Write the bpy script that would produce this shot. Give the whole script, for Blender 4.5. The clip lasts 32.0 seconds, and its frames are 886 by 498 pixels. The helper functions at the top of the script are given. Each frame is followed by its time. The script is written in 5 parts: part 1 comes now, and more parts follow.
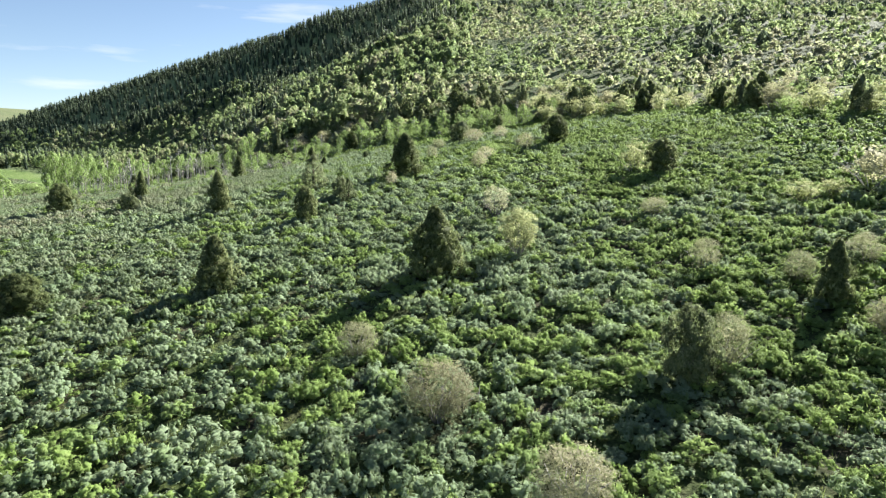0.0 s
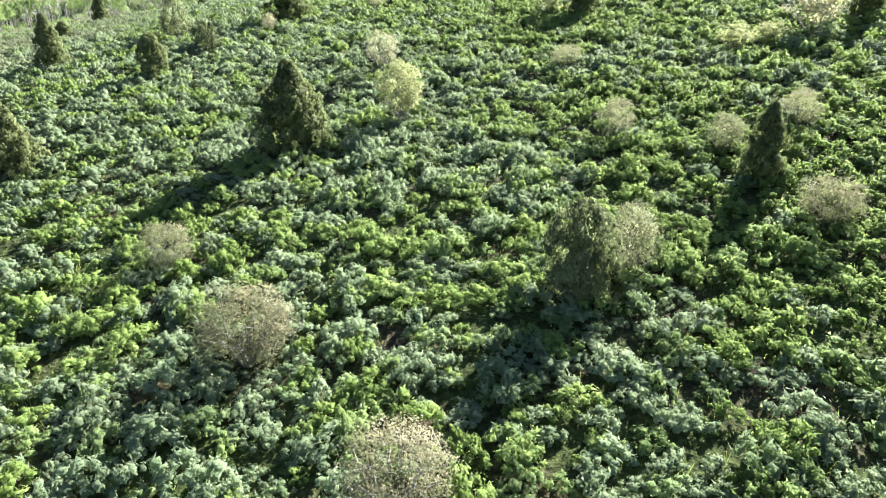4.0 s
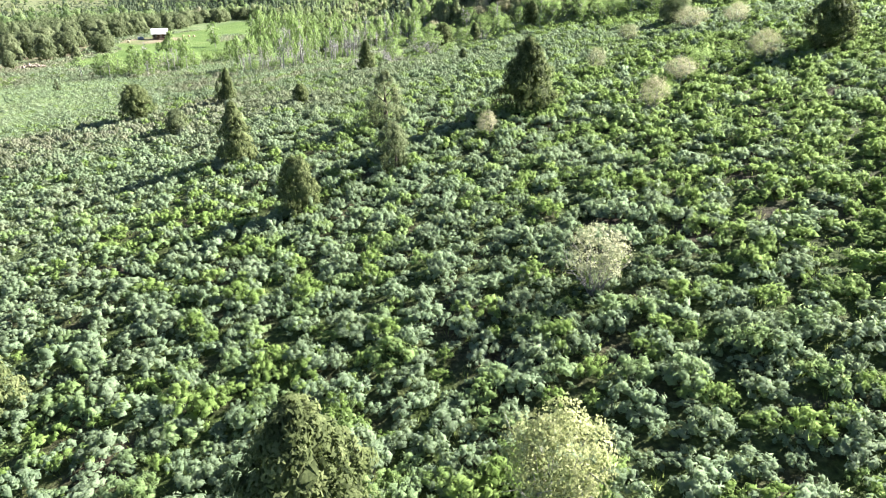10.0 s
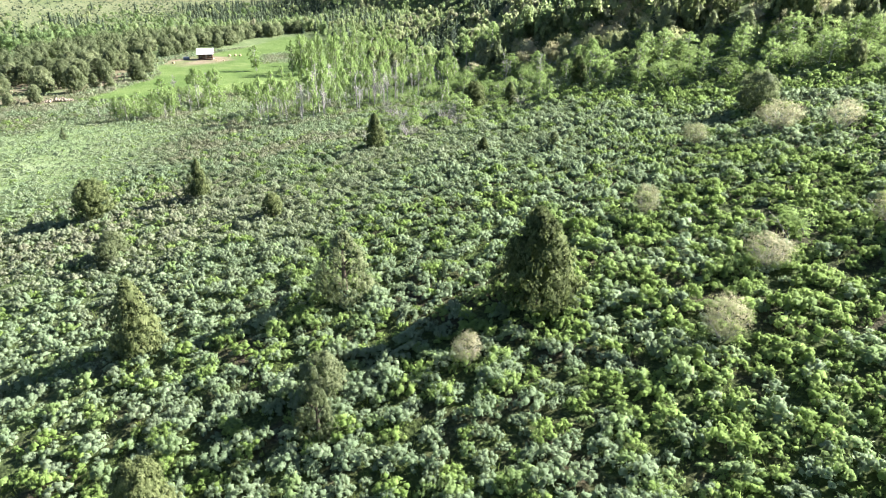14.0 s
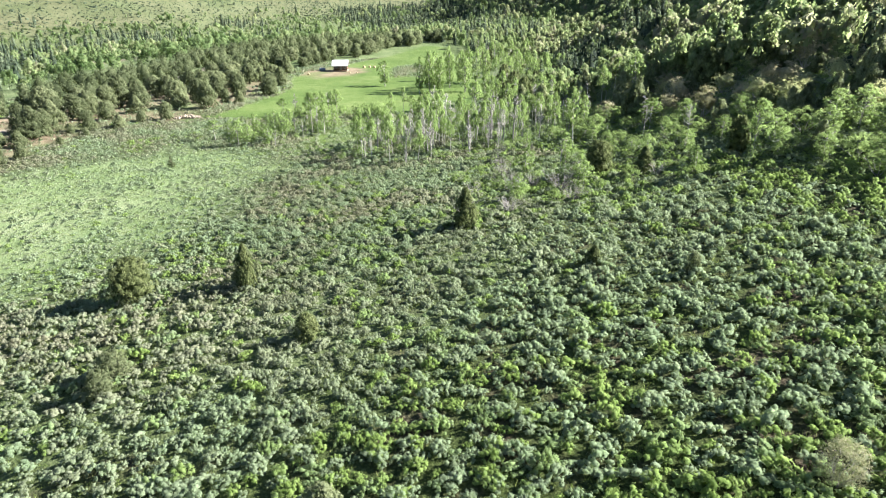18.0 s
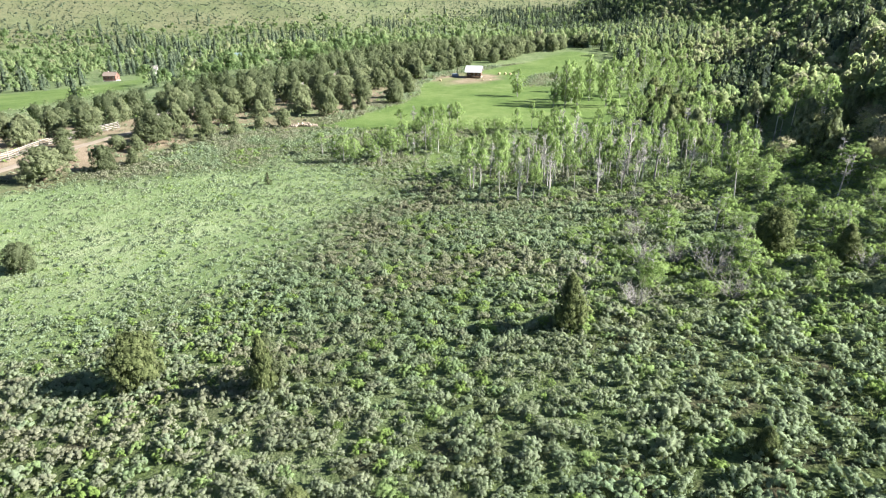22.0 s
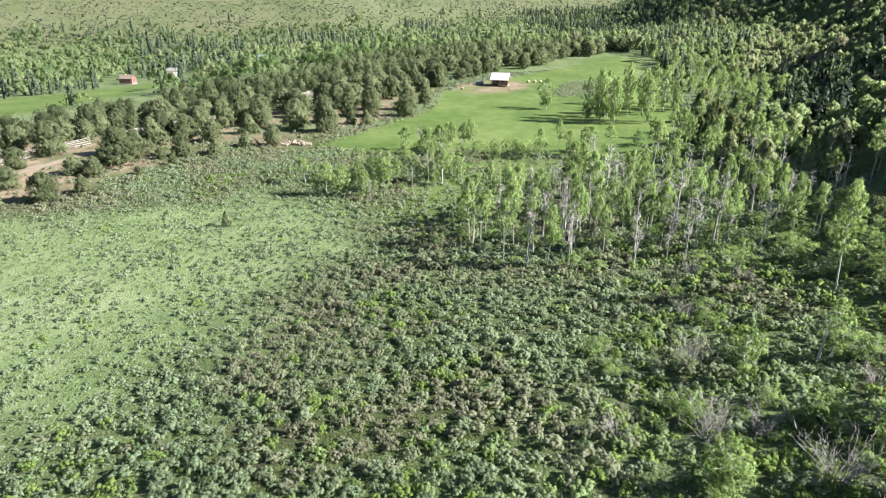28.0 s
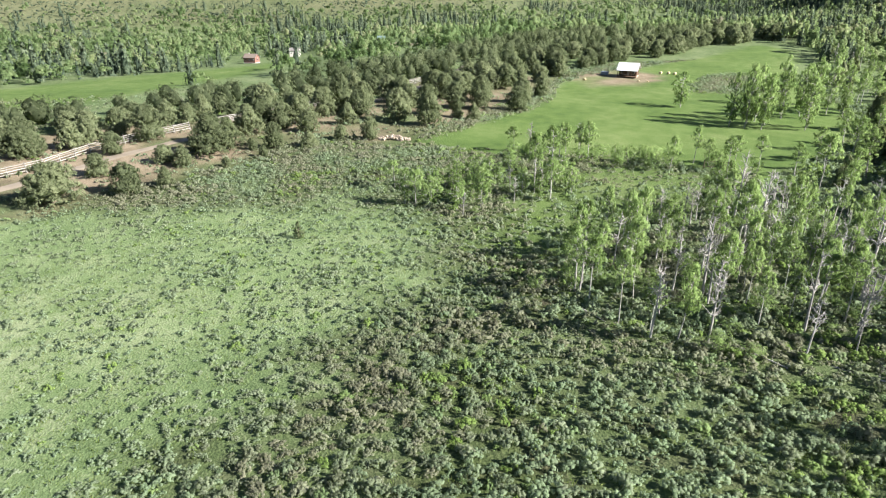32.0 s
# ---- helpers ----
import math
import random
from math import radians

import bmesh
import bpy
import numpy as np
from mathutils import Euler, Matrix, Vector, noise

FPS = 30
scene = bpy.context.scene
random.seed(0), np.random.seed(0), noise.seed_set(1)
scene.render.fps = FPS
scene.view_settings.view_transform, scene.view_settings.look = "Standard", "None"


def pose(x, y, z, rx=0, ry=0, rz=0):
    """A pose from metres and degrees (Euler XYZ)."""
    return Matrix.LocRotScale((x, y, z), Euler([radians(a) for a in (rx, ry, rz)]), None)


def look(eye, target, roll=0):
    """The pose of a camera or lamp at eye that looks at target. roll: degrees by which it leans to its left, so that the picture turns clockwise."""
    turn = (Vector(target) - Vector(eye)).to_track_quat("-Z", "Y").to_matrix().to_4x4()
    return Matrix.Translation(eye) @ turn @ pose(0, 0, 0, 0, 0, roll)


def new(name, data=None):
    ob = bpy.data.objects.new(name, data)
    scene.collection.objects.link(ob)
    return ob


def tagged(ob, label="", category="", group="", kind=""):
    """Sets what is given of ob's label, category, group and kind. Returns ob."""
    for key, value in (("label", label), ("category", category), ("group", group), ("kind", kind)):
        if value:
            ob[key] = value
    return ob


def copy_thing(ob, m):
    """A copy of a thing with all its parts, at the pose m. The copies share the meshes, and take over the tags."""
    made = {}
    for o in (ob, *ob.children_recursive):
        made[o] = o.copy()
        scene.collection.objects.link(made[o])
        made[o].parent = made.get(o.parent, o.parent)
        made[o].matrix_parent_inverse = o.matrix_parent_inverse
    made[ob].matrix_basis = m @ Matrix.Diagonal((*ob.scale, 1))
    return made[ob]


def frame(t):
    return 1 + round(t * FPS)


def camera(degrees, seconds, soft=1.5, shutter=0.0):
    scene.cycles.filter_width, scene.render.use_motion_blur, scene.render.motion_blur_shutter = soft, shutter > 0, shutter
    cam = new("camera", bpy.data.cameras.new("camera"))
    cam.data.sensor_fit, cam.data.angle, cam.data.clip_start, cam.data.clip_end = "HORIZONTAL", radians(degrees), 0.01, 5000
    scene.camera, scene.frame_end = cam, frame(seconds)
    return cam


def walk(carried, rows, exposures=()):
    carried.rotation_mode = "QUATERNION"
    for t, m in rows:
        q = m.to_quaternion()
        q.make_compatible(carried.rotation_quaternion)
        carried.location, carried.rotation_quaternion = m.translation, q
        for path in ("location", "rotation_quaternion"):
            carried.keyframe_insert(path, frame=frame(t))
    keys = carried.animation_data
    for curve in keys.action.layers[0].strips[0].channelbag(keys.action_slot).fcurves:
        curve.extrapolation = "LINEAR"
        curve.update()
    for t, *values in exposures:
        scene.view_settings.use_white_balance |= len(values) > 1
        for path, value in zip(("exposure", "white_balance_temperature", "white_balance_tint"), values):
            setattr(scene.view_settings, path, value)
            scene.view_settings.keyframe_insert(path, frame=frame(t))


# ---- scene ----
cam = camera(71.4, 32.0, 1.15)
EXPOSURES = ((0.0, 1.9), (2.0, 2.1), (5.0, 2.46), (8.0, 2.42), (13.0, 2.35), (20.0, 2.08), (26.0, 1.92), (30.0, 1.76), (32.0, 1.72))
# seconds, x, y, z in metres, yaw and pitch in degrees
PATH = [
    (0.0, -0.60, -1.55, 14.10, 4.88, -9.08),
    (0.5, -0.30, -0.80, 14.05, 2.94, -9.03),
    (1.0, 0.00, 0.00, 14.00, 0.00, -9.00),
    (1.5, 0.33, 0.81, 13.95, -1.65, -8.95),
    (2.0, 0.72, 1.72, 13.85, -2.46, -10.50),
    (2.5, 1.14, 2.65, 13.75, -3.04, -16.10),
    (4.5, 3.20, 7.04, 13.77, 1.25, -22.91),
    (5.0, 3.66, 8.47, 13.63, 6.08, -22.87),
    (5.5, 4.10, 10.08, 13.59, 8.72, -22.88),
    (6.0, 4.39, 11.85, 13.92, 9.70, -22.89),
    (6.5, 4.66, 13.82, 14.31, 11.05, -22.87),
    (7.0, 4.84, 15.88, 14.70, 12.61, -22.84),
    (7.5, 4.94, 17.99, 15.22, 14.97, -22.83),
    (8.0, 4.96, 20.13, 15.82, 17.93, -22.80),
    (8.5, 4.86, 22.31, 16.58, 19.99, -22.77),
    (9.0, 4.63, 24.62, 17.48, 23.45, -22.72),
    (9.5, 4.33, 27.04, 18.34, 25.86, -22.65),
    (10.0, 3.91, 29.47, 19.11, 27.03, -22.61),
    (10.5, 3.43, 31.80, 19.95, 27.67, -22.61),
    (11.0, 2.90, 34.10, 20.75, 28.12, -22.58),
    (11.5, 2.36, 36.37, 21.56, 28.42, -22.58),
    (12.0, 1.82, 38.58, 22.38, 28.66, -22.58),
    (12.5, 1.30, 40.78, 23.23, 28.86, -22.59),
    (13.0, 0.76, 42.93, 24.09, 29.82, -22.59),
    (13.5, 0.23, 45.06, 24.94, 31.09, -22.59),
    (14.0, -0.36, 47.15, 25.78, 32.65, -22.59),
    (14.5, -0.98, 49.19, 26.63, 35.03, -22.56),
    (15.0, -1.64, 51.21, 27.49, 37.92, -22.56),
    (15.5, -2.39, 53.18, 28.33, 40.50, -22.55),
    (17.5, -6.01, 60.47, 29.68, 45.33, -22.55),
    (18.0, -7.08, 62.24, 29.69, 45.65, -22.55),
    (18.5, -8.24, 63.94, 29.69, 47.41, -22.55),
    (19.0, -9.36, 65.74, 29.66, 51.56, -22.51),
    (19.5, -10.62, 67.43, 29.66, 53.73, -22.52),
    (20.0, -11.89, 69.15, 29.64, 56.48, -22.50),
    (20.5, -13.25, 70.81, 29.64, 57.39, -22.49),
    (21.0, -14.69, 72.36, 29.85, 57.98, -22.49),
    (21.5, -16.14, 73.89, 30.11, 58.41, -22.49),
    (22.0, -17.62, 75.40, 30.18, 58.71, -22.48),
    (22.5, -19.07, 76.86, 30.20, 58.94, -22.47),
    (23.0, -20.50, 78.29, 30.20, 59.10, -22.46),
    (23.5, -21.91, 79.71, 30.22, 59.22, -22.47),
    (24.0, -23.33, 81.11, 30.20, 59.32, -22.48),
    (24.5, -24.72, 82.52, 30.16, 59.42, -22.46),
    (25.0, -26.10, 83.87, 30.17, 59.49, -22.48),
    (25.5, -27.48, 85.19, 30.14, 59.53, -22.47),
    (27.5, -31.75, 89.27, 30.08, 60.13, -22.46),
    (28.0, -32.93, 90.23, 30.05, 62.09, -22.44),
    (28.5, -34.22, 91.20, 30.01, 65.01, -22.47),
    (29.0, -35.60, 92.22, 29.97, 68.52, -22.48),
    (29.5, -37.06, 93.19, 29.95, 70.58, -22.49),
    (30.0, -38.58, 94.08, 29.95, 71.51, -22.52),
    (30.5, -40.13, 94.91, 29.95, 72.09, -22.65),
    (31.0, -41.72, 95.70, 29.95, 72.48, -23.08),
    (31.5, -43.33, 96.45, 29.95, 72.74, -23.54),
    (32.0, -44.94, 97.23, 29.93, 72.98, -23.99),
]
walk(cam, [(t, pose(x, y, z, 90 + pitch, 0, yaw)) for t, x, y, z, yaw, pitch in PATH], EXPOSURES)

# ---- light ----
SUN_AZ, SUN_EL = 37.0, 32.0  # clockwise from +y, above the horizon
world = bpy.data.worlds.new("world")
scene.world = world
world.use_nodes = True
wn, wl = world.node_tree.nodes, world.node_tree.links
wn.clear()
sky = wn.new("ShaderNodeTexSky")
sky.sky_type = "NISHITA"
sky.sun_disc = False
sky.sun_elevation, sky.sun_rotation = radians(SUN_EL), radians(SUN_AZ)
sky.altitude, sky.air_density, sky.dust_density, sky.ozone_density = 2000, 1.0, 0.9, 1.0
w_co, w_map = wn.new("ShaderNodeTexCoord"), wn.new("ShaderNodeMapping")
w_map.inputs["Scale"].default_value = (2.2, 2.2, 16.0)
w_noise, w_ramp, w_mix = wn.new("ShaderNodeTexNoise"), wn.new("ShaderNodeValToRGB"), wn.new("ShaderNodeMix")
w_noise.inputs["Scale"].default_value, w_noise.inputs["Detail"].default_value = 1.6, 6.0
w_ramp.color_ramp.elements[0].position, w_ramp.color_ramp.elements[1].position = 0.60, 0.86
w_mix.data_type = "RGBA"
w_mix.inputs["B"].default_value = (7.5, 7.6, 7.8, 1)
bg, w_out = wn.new("ShaderNodeBackground"), wn.new("ShaderNodeOutputWorld")
bg.inputs["Strength"].default_value = 0.044
wl.new(w_co.outputs["Generated"], w_map.inputs["Vector"])
wl.new(w_map.outputs["Vector"], w_noise.inputs["Vector"])
wl.new(w_noise.outputs["Fac"], w_ramp.inputs["Fac"])
wl.new(w_ramp.outputs["Color"], w_mix.inputs["Factor"])
wl.new(sky.outputs["Color"], w_mix.inputs["A"])
wl.new(w_mix.outputs["Result"], bg.inputs["Color"])
wl.new(bg.outputs["Background"], w_out.inputs["Surface"])

sun_lamp = bpy.data.lights.new("sun", "SUN")
sun_lamp.energy, sun_lamp.angle, sun_lamp.color = 5.0, radians(0.55), (1.0, 0.965, 0.93)
sun = new("sun", sun_lamp)
sa, se = radians(SUN_AZ), radians(SUN_EL)
sun.matrix_world = look((200 * math.sin(sa), 200 * math.cos(sa), 260), (200 * math.sin(sa) - math.sin(sa) * math.cos(se), 200 * math.cos(sa) - math.cos(sa) * math.cos(se), 260 - math.sin(se)))

# ---- materials ----


def shader(name):
    m = bpy.data.materials.new(name)
    m.use_nodes = True
    n, l = m.node_tree.nodes, m.node_tree.links
    return m, n, l, n["Principled BSDF"], n["Material Output"]


def ramp(n, l, fac, stops):
    r = n.new("ShaderNodeValToRGB")
    e = r.color_ramp.elements
    while len(e) < len(stops):
        e.new(0.5)
    for k, (p, c) in enumerate(stops):
        e[k].position, e[k].color = p, (*c, 1)
    l.new(fac, r.inputs["Fac"])
    return r.outputs["Color"]


def noise_of(n, l, scale, detail=4.0, stretch=None):
    co, t = n.new("ShaderNodeTexCoord"), n.new("ShaderNodeTexNoise")
    t.inputs["Scale"].default_value, t.inputs["Detail"].default_value = scale, detail
    src = co.outputs["Object"]
    if stretch:
        mp = n.new("ShaderNodeMapping")
        mp.inputs["Scale"].default_value = stretch
        l.new(src, mp.inputs["Vector"])
        src = mp.outputs["Vector"]
    l.new(src, t.inputs["Vector"])
    return t.outputs["Fac"]


def math_node(n, l, op, a, b):
    m = n.new("ShaderNodeMath")
    m.operation = op
    for k, v in enumerate((a, b)):
        if isinstance(v, (int, float)):
            m.inputs[k].default_value = v
        else:
            l.new(v, m.inputs[k])
    return m.outputs[0]


def mixed(n, l, fac, a, b, blend="MIX"):
    m = n.new("ShaderNodeMix")
    m.data_type, m.blend_type = "RGBA", blend
    for s, v in (("Factor", fac), ("A", a), ("B", b)):
        if isinstance(v, tuple):
            m.inputs[s].default_value = (*v, 1)
        elif isinstance(v, (int, float)):
            m.inputs[s].default_value = v
        else:
            l.new(v, m.inputs[s])
    return m.outputs["Result"]


def leaf_material(name, stops, second=None, through_leaf=0.35, per_thing=0.35, grain=60.0, mottle=0.45, third=None, cover=0.66, upright=0.6):
    """Leaves: colour by the plant's and leaf's own tone, a thin light-passing blade, rounded as its spray is."""
    m, n, l, p, out = shader(name)
    tone = n.new("ShaderNodeAttribute")
    tone.attribute_name = "tone"
    info = n.new("ShaderNodeObjectInfo")
    off = math_node(n, l, "MULTIPLY", math_node(n, l, "SUBTRACT", info.outputs["Random"], 0.5), per_thing)
    fac = math_node(n, l, "ADD", tone.outputs["Fac"], off)
    # small separate upright leaflets, each with its own tone, and gaps between them
    cell, co = n.new("ShaderNodeTexVoronoi"), n.new("ShaderNodeTexCoord")
    cell.inputs["Scale"].default_value = grain
    long = n.new("ShaderNodeMapping")
    long.inputs["Scale"].default_value = (1.0, 1.0, upright)
    l.new(co.outputs["Object"], long.inputs["Vector"])
    l.new(long.outputs["Vector"], cell.inputs["Vector"])
    own = n.new("ShaderNodeSeparateColor")
    l.new(cell.outputs["Color"], own.inputs["Color"])
    fac = math_node(n, l, "ADD", fac, math_node(n, l, "MULTIPLY", math_node(n, l, "SUBTRACT", own.outputs["Red"], 0.5), mottle))
    col = ramp(n, l, fac, stops)
    if second:
        kind = n.new("ShaderNodeAttribute")
        kind.attribute_name = "sort"
        upper = n.new("ShaderNodeClamp")
        l.new(math_node(n, l, "SUBTRACT", math_node(n, l, "MULTIPLY", kind.outputs["Fac"], 2.0), 1.0), upper.inputs["Value"])
        lower = n.new("ShaderNodeClamp")
        l.new(math_node(n, l, "MULTIPLY", kind.outputs["Fac"], 2.0), lower.inputs["Value"])
        col = mixed(n, l, lower.outputs[0], ramp(n, l, fac, third), col)
        col = mixed(n, l, upper.outputs[0], col, ramp(n, l, fac, second))
    l.new(col, p.inputs["Base Color"])
    spray, turned = n.new("ShaderNodeAttribute"), n.new("ShaderNodeVectorTransform")
    spray.attribute_name = "spray"
    turned.vector_type, turned.convert_from, turned.convert_to = "NORMAL", "OBJECT", "WORLD"
    l.new(spray.outputs["Vector"], turned.inputs[0])
    b = n.new("ShaderNodeBump")
    b.inputs["Strength"].default_value, b.inputs["Distance"].default_value = 0.8, 0.7 / grain
    l.new(noise_of(n, l, grain, 3.0), b.inputs["Height"])
    l.new(turned.outputs[0], b.inputs["Normal"])
    l.new(b.outputs[0], p.inputs["Normal"])
    p.inputs["Roughness"].default_value = 0.75
    p.inputs["Specular IOR Level"].default_value = 0.06
    tr, mx = n.new("ShaderNodeBsdfTranslucent"), n.new("ShaderNodeMixShader")
    l.new(mixed(n, l, 0.35, col, (0.38, 0.48, 0.16), "MIX"), tr.inputs["Color"])
    mx.inputs[0].default_value = through_leaf
    l.new(p.outputs[0], mx.inputs[1])
    l.new(tr.outputs[0], mx.inputs[2])
    gap, cut = n.new("ShaderNodeBsdfTransparent"), n.new("ShaderNodeMixShader")
    l.new(math_node(n, l, "LESS_THAN", cell.outputs["Distance"], cover), cut.inputs[0])
    l.new(gap.outputs[0], cut.inputs[1])
    l.new(mx.outputs[0], cut.inputs[2])
    l.new(cut.outputs[0], out.inputs["Surface"])
    return m


def plain_material(name, dark, light, scale, rough=0.8, bump=0.3, stretch=None, per_thing=0.0, metal=0.0):
    m, n, l, p, out = shader(name)
    f = noise_of(n, l, scale, 6.0, stretch)
    g = noise_of(n, l, scale * 0.13, 3.0, stretch)
    fac = math_node(n, l, "ADD", math_node(n, l, "MULTIPLY", f, 0.6), math_node(n, l, "MULTIPLY", g, 0.4))
    if per_thing:
        info = n.new("ShaderNodeObjectInfo")
        fac = math_node(n, l, "ADD", fac, math_node(n, l, "MULTIPLY", math_node(n, l, "SUBTRACT", info.outputs["Random"], 0.5), per_thing))
    l.new(ramp(n, l, fac, ((0.3, dark), (0.7, light))), p.inputs["Base Color"])
    p.inputs["Roughness"].default_value, p.inputs["Metallic"].default_value = rough, metal
    b = n.new("ShaderNodeBump")
    b.inputs["Strength"].default_value, b.inputs["Distance"].default_value = bump, 0.03
    l.new(f, b.inputs["Height"])
    l.new(b.outputs[0], p.inputs["Normal"])
    return m


SILVER = ((0.0, (0.045, 0.07, 0.042)), (0.45, (0.22, 0.295, 0.175)), (1.0, (0.288, 0.368, 0.235)))
LUSH = ((0.0, (0.042, 0.072, 0.016)), (0.45, (0.20, 0.29, 0.084)), (1.0, (0.275, 0.36, 0.128)))
DRY = ((0.0, (0.065, 0.06, 0.042)), (0.45, (0.24, 0.241, 0.165)), (1.0, (0.32, 0.316, 0.235)))
SAGE = [leaf_material("sagebrush_leaf", SILVER, LUSH, 0.45, 0.0, g, 0.15, DRY, 0.70, 0.85) for g in (26.0, 16.0, 10.0, 6.5)]
GRASS = leaf_material("grass_blade", ((0.0, (0.07, 0.12, 0.02)), (0.5, (0.17, 0.25, 0.05)), (1.0, (0.33, 0.36, 0.13))), None, 0.35, 0.0, 8.0)
JUNIPER = leaf_material("juniper_leaf", ((0.0, (0.018, 0.027, 0.010)), (0.5, (0.10, 0.122, 0.05)), (1.0, (0.215, 0.24, 0.11))), None, 0.26, 0.3, 70.0, cover=0.8)
JUNIPER_PALE = leaf_material("juniper_olive_leaf", ((0.0, (0.035, 0.046, 0.024)), (0.5, (0.135, 0.16, 0.085)), (1.0, (0.25, 0.275, 0.155))), None, 0.35, 0.4, 48.0)
ASPEN = leaf_material("aspen_leaf", ((0.0, (0.06, 0.10, 0.03)), (0.5, (0.22, 0.32, 0.11)), (1.0, (0.36, 0.455, 0.20))), None, 0.52, 0.4, 60.0, cover=0.58)
MAPLE_YELLOW = leaf_material("maple_yellow_leaf", ((0.0, (0.17, 0.17, 0.08)), (0.5, (0.345, 0.365, 0.175)), (1.0, (0.53, 0.54, 0.32))), None, 0.42, 0.3, 60.0)
MAPLE_GREY = leaf_material("maple_grey_leaf", ((0.0, (0.15, 0.14, 0.10)), (0.5, (0.30, 0.295, 0.19)), (1.0, (0.47, 0.47, 0.31))), None, 0.42, 0.3, 60.0)
MAPLE_PINK = leaf_material("maple_tawny_leaf", ((0.0, (0.16, 0.14, 0.08)), (0.5, (0.31, 0.285, 0.185)), (1.0, (0.48, 0.445, 0.31))), None, 0.40, 0.4, 60.0)
SHRUB_GREY = leaf_material("grey_shrub_leaf", ((0.0, (0.08, 0.085, 0.05)), (0.5, (0.205, 0.205, 0.125)), (1.0, (0.36, 0.345, 0.23))), None, 0.40, 0.4, 60.0)
SHRUB_BROWN = leaf_material("brown_shrub_leaf", ((0.0, (0.09, 0.075, 0.05)), (0.5, (0.23, 0.215, 0.14)), (1.0, (0.37, 0.345, 0.24))), None, 0.40, 0.4, 60.0)
WOODS = leaf_material("broadleaf_woods_leaf", ((0.0, (0.05, 0.09, 0.03)), (0.4, (0.17, 0.24, 0.11)), (0.72, (0.26, 0.31, 0.15)), (0.88, (0.31, 0.31, 0.20)), (1.0, (0.28, 0.25, 0.20))), None, 0.52, 0.0, 2.2, 0.25, cover=0.57)
CONIFER = leaf_material("conifer_needle", ((0.0, (0.02, 0.032, 0.026)), (0.5, (0.066, 0.092, 0.058)), (1.0, (0.145, 0.175, 0.11))), None, 0.14, 0.0, 2.2, 0.3)
BARK_WHITE = plain_material("aspen_bark", (0.18, 0.17, 0.15), (0.56, 0.54, 0.49), 5.0, 0.75, 0.3, (1, 1, 3.5), 0.2)
BARK_DEAD = plain_material("weathered_wood", (0.20, 0.185, 0.17), (0.50, 0.47, 0.44), 7.0, 0.85, 0.4, (3, 3, 0.6), 0.2)
BARK_BROWN = plain_material("juniper_bark", (0.05, 0.035, 0.025), (0.20, 0.15, 0.11), 9.0, 0.9, 0.6, (4, 4, 0.6), 0.2)
TWIG = plain_material("grey_twig", (0.16, 0.148, 0.135), (0.42, 0.39, 0.36), 12.0, 0.9, 0.2, None, 0.3)
RAIL = plain_material("rail_wood", (0.19, 0.175, 0.15), (0.40, 0.375, 0.33), 6.0, 0.85, 0.4, (1, 1, 6), 0.3)
ROAD = plain_material("road_dirt", (0.17, 0.138, 0.10), (0.27, 0.225, 0.17), 0.7, 0.95, 0.5)
STONE = plain_material("field_stone", (0.20, 0.16, 0.12), (0.43, 0.36, 0.28), 2.0, 0.9, 0.5, None, 0.5)
LOG = plain_material("log_wall", (0.06, 0.035, 0.02), (0.17, 0.10, 0.055), 3.0, 0.8, 0.4, (0.4, 3, 3), 0.25)
METAL_ROOF = plain_material("pale_metal_roof", (0.62, 0.64, 0.66), (0.80, 0.81, 0.82), 0.8, 0.45, 0.05, None, 0.0, 0.0)
GREY_ROOF = plain_material("grey_shingle", (0.14, 0.128, 0.118), (0.24, 0.22, 0.205), 3.0, 0.9, 0.3)
BROWN_ROOF = plain_material("brown_shingle", (0.15, 0.115, 0.09), (0.24, 0.19, 0.155), 3.0, 0.9, 0.3)
GREEN_ROOF = plain_material("green_metal_roof", (0.12, 0.19, 0.17), (0.20, 0.27, 0.25), 2.0, 0.5, 0.05)
RED_WALL = plain_material("red_timber_wall", (0.15, 0.075, 0.055), (0.22, 0.115, 0.09), 2.0, 0.8, 0.2)
WHITE_WALL = plain_material("white_painted_wall", (0.62, 0.62, 0.60), (0.78, 0.78, 0.76), 2.0, 0.7, 0.1)
STONE_WALL = plain_material("light_stone_wall", (0.45, 0.42, 0.38), (0.60, 0.57, 0.52), 2.0, 0.8, 0.2)
TARP = plain_material("blue_grey_tarp", (0.10, 0.13, 0.18), (0.20, 0.24, 0.30), 2.0, 0.6, 0.2)
STRAW = plain_material("straw", (0.42, 0.33, 0.18), (0.62, 0.52, 0.32), 5.0, 0.95, 0.5)
GLASS, _n, _l, _p, _o = shader("window_glass")
_p.inputs["Base Color"].default_value, _p.inputs["Roughness"].default_value = (0.03, 0.035, 0.04, 1), 0.08


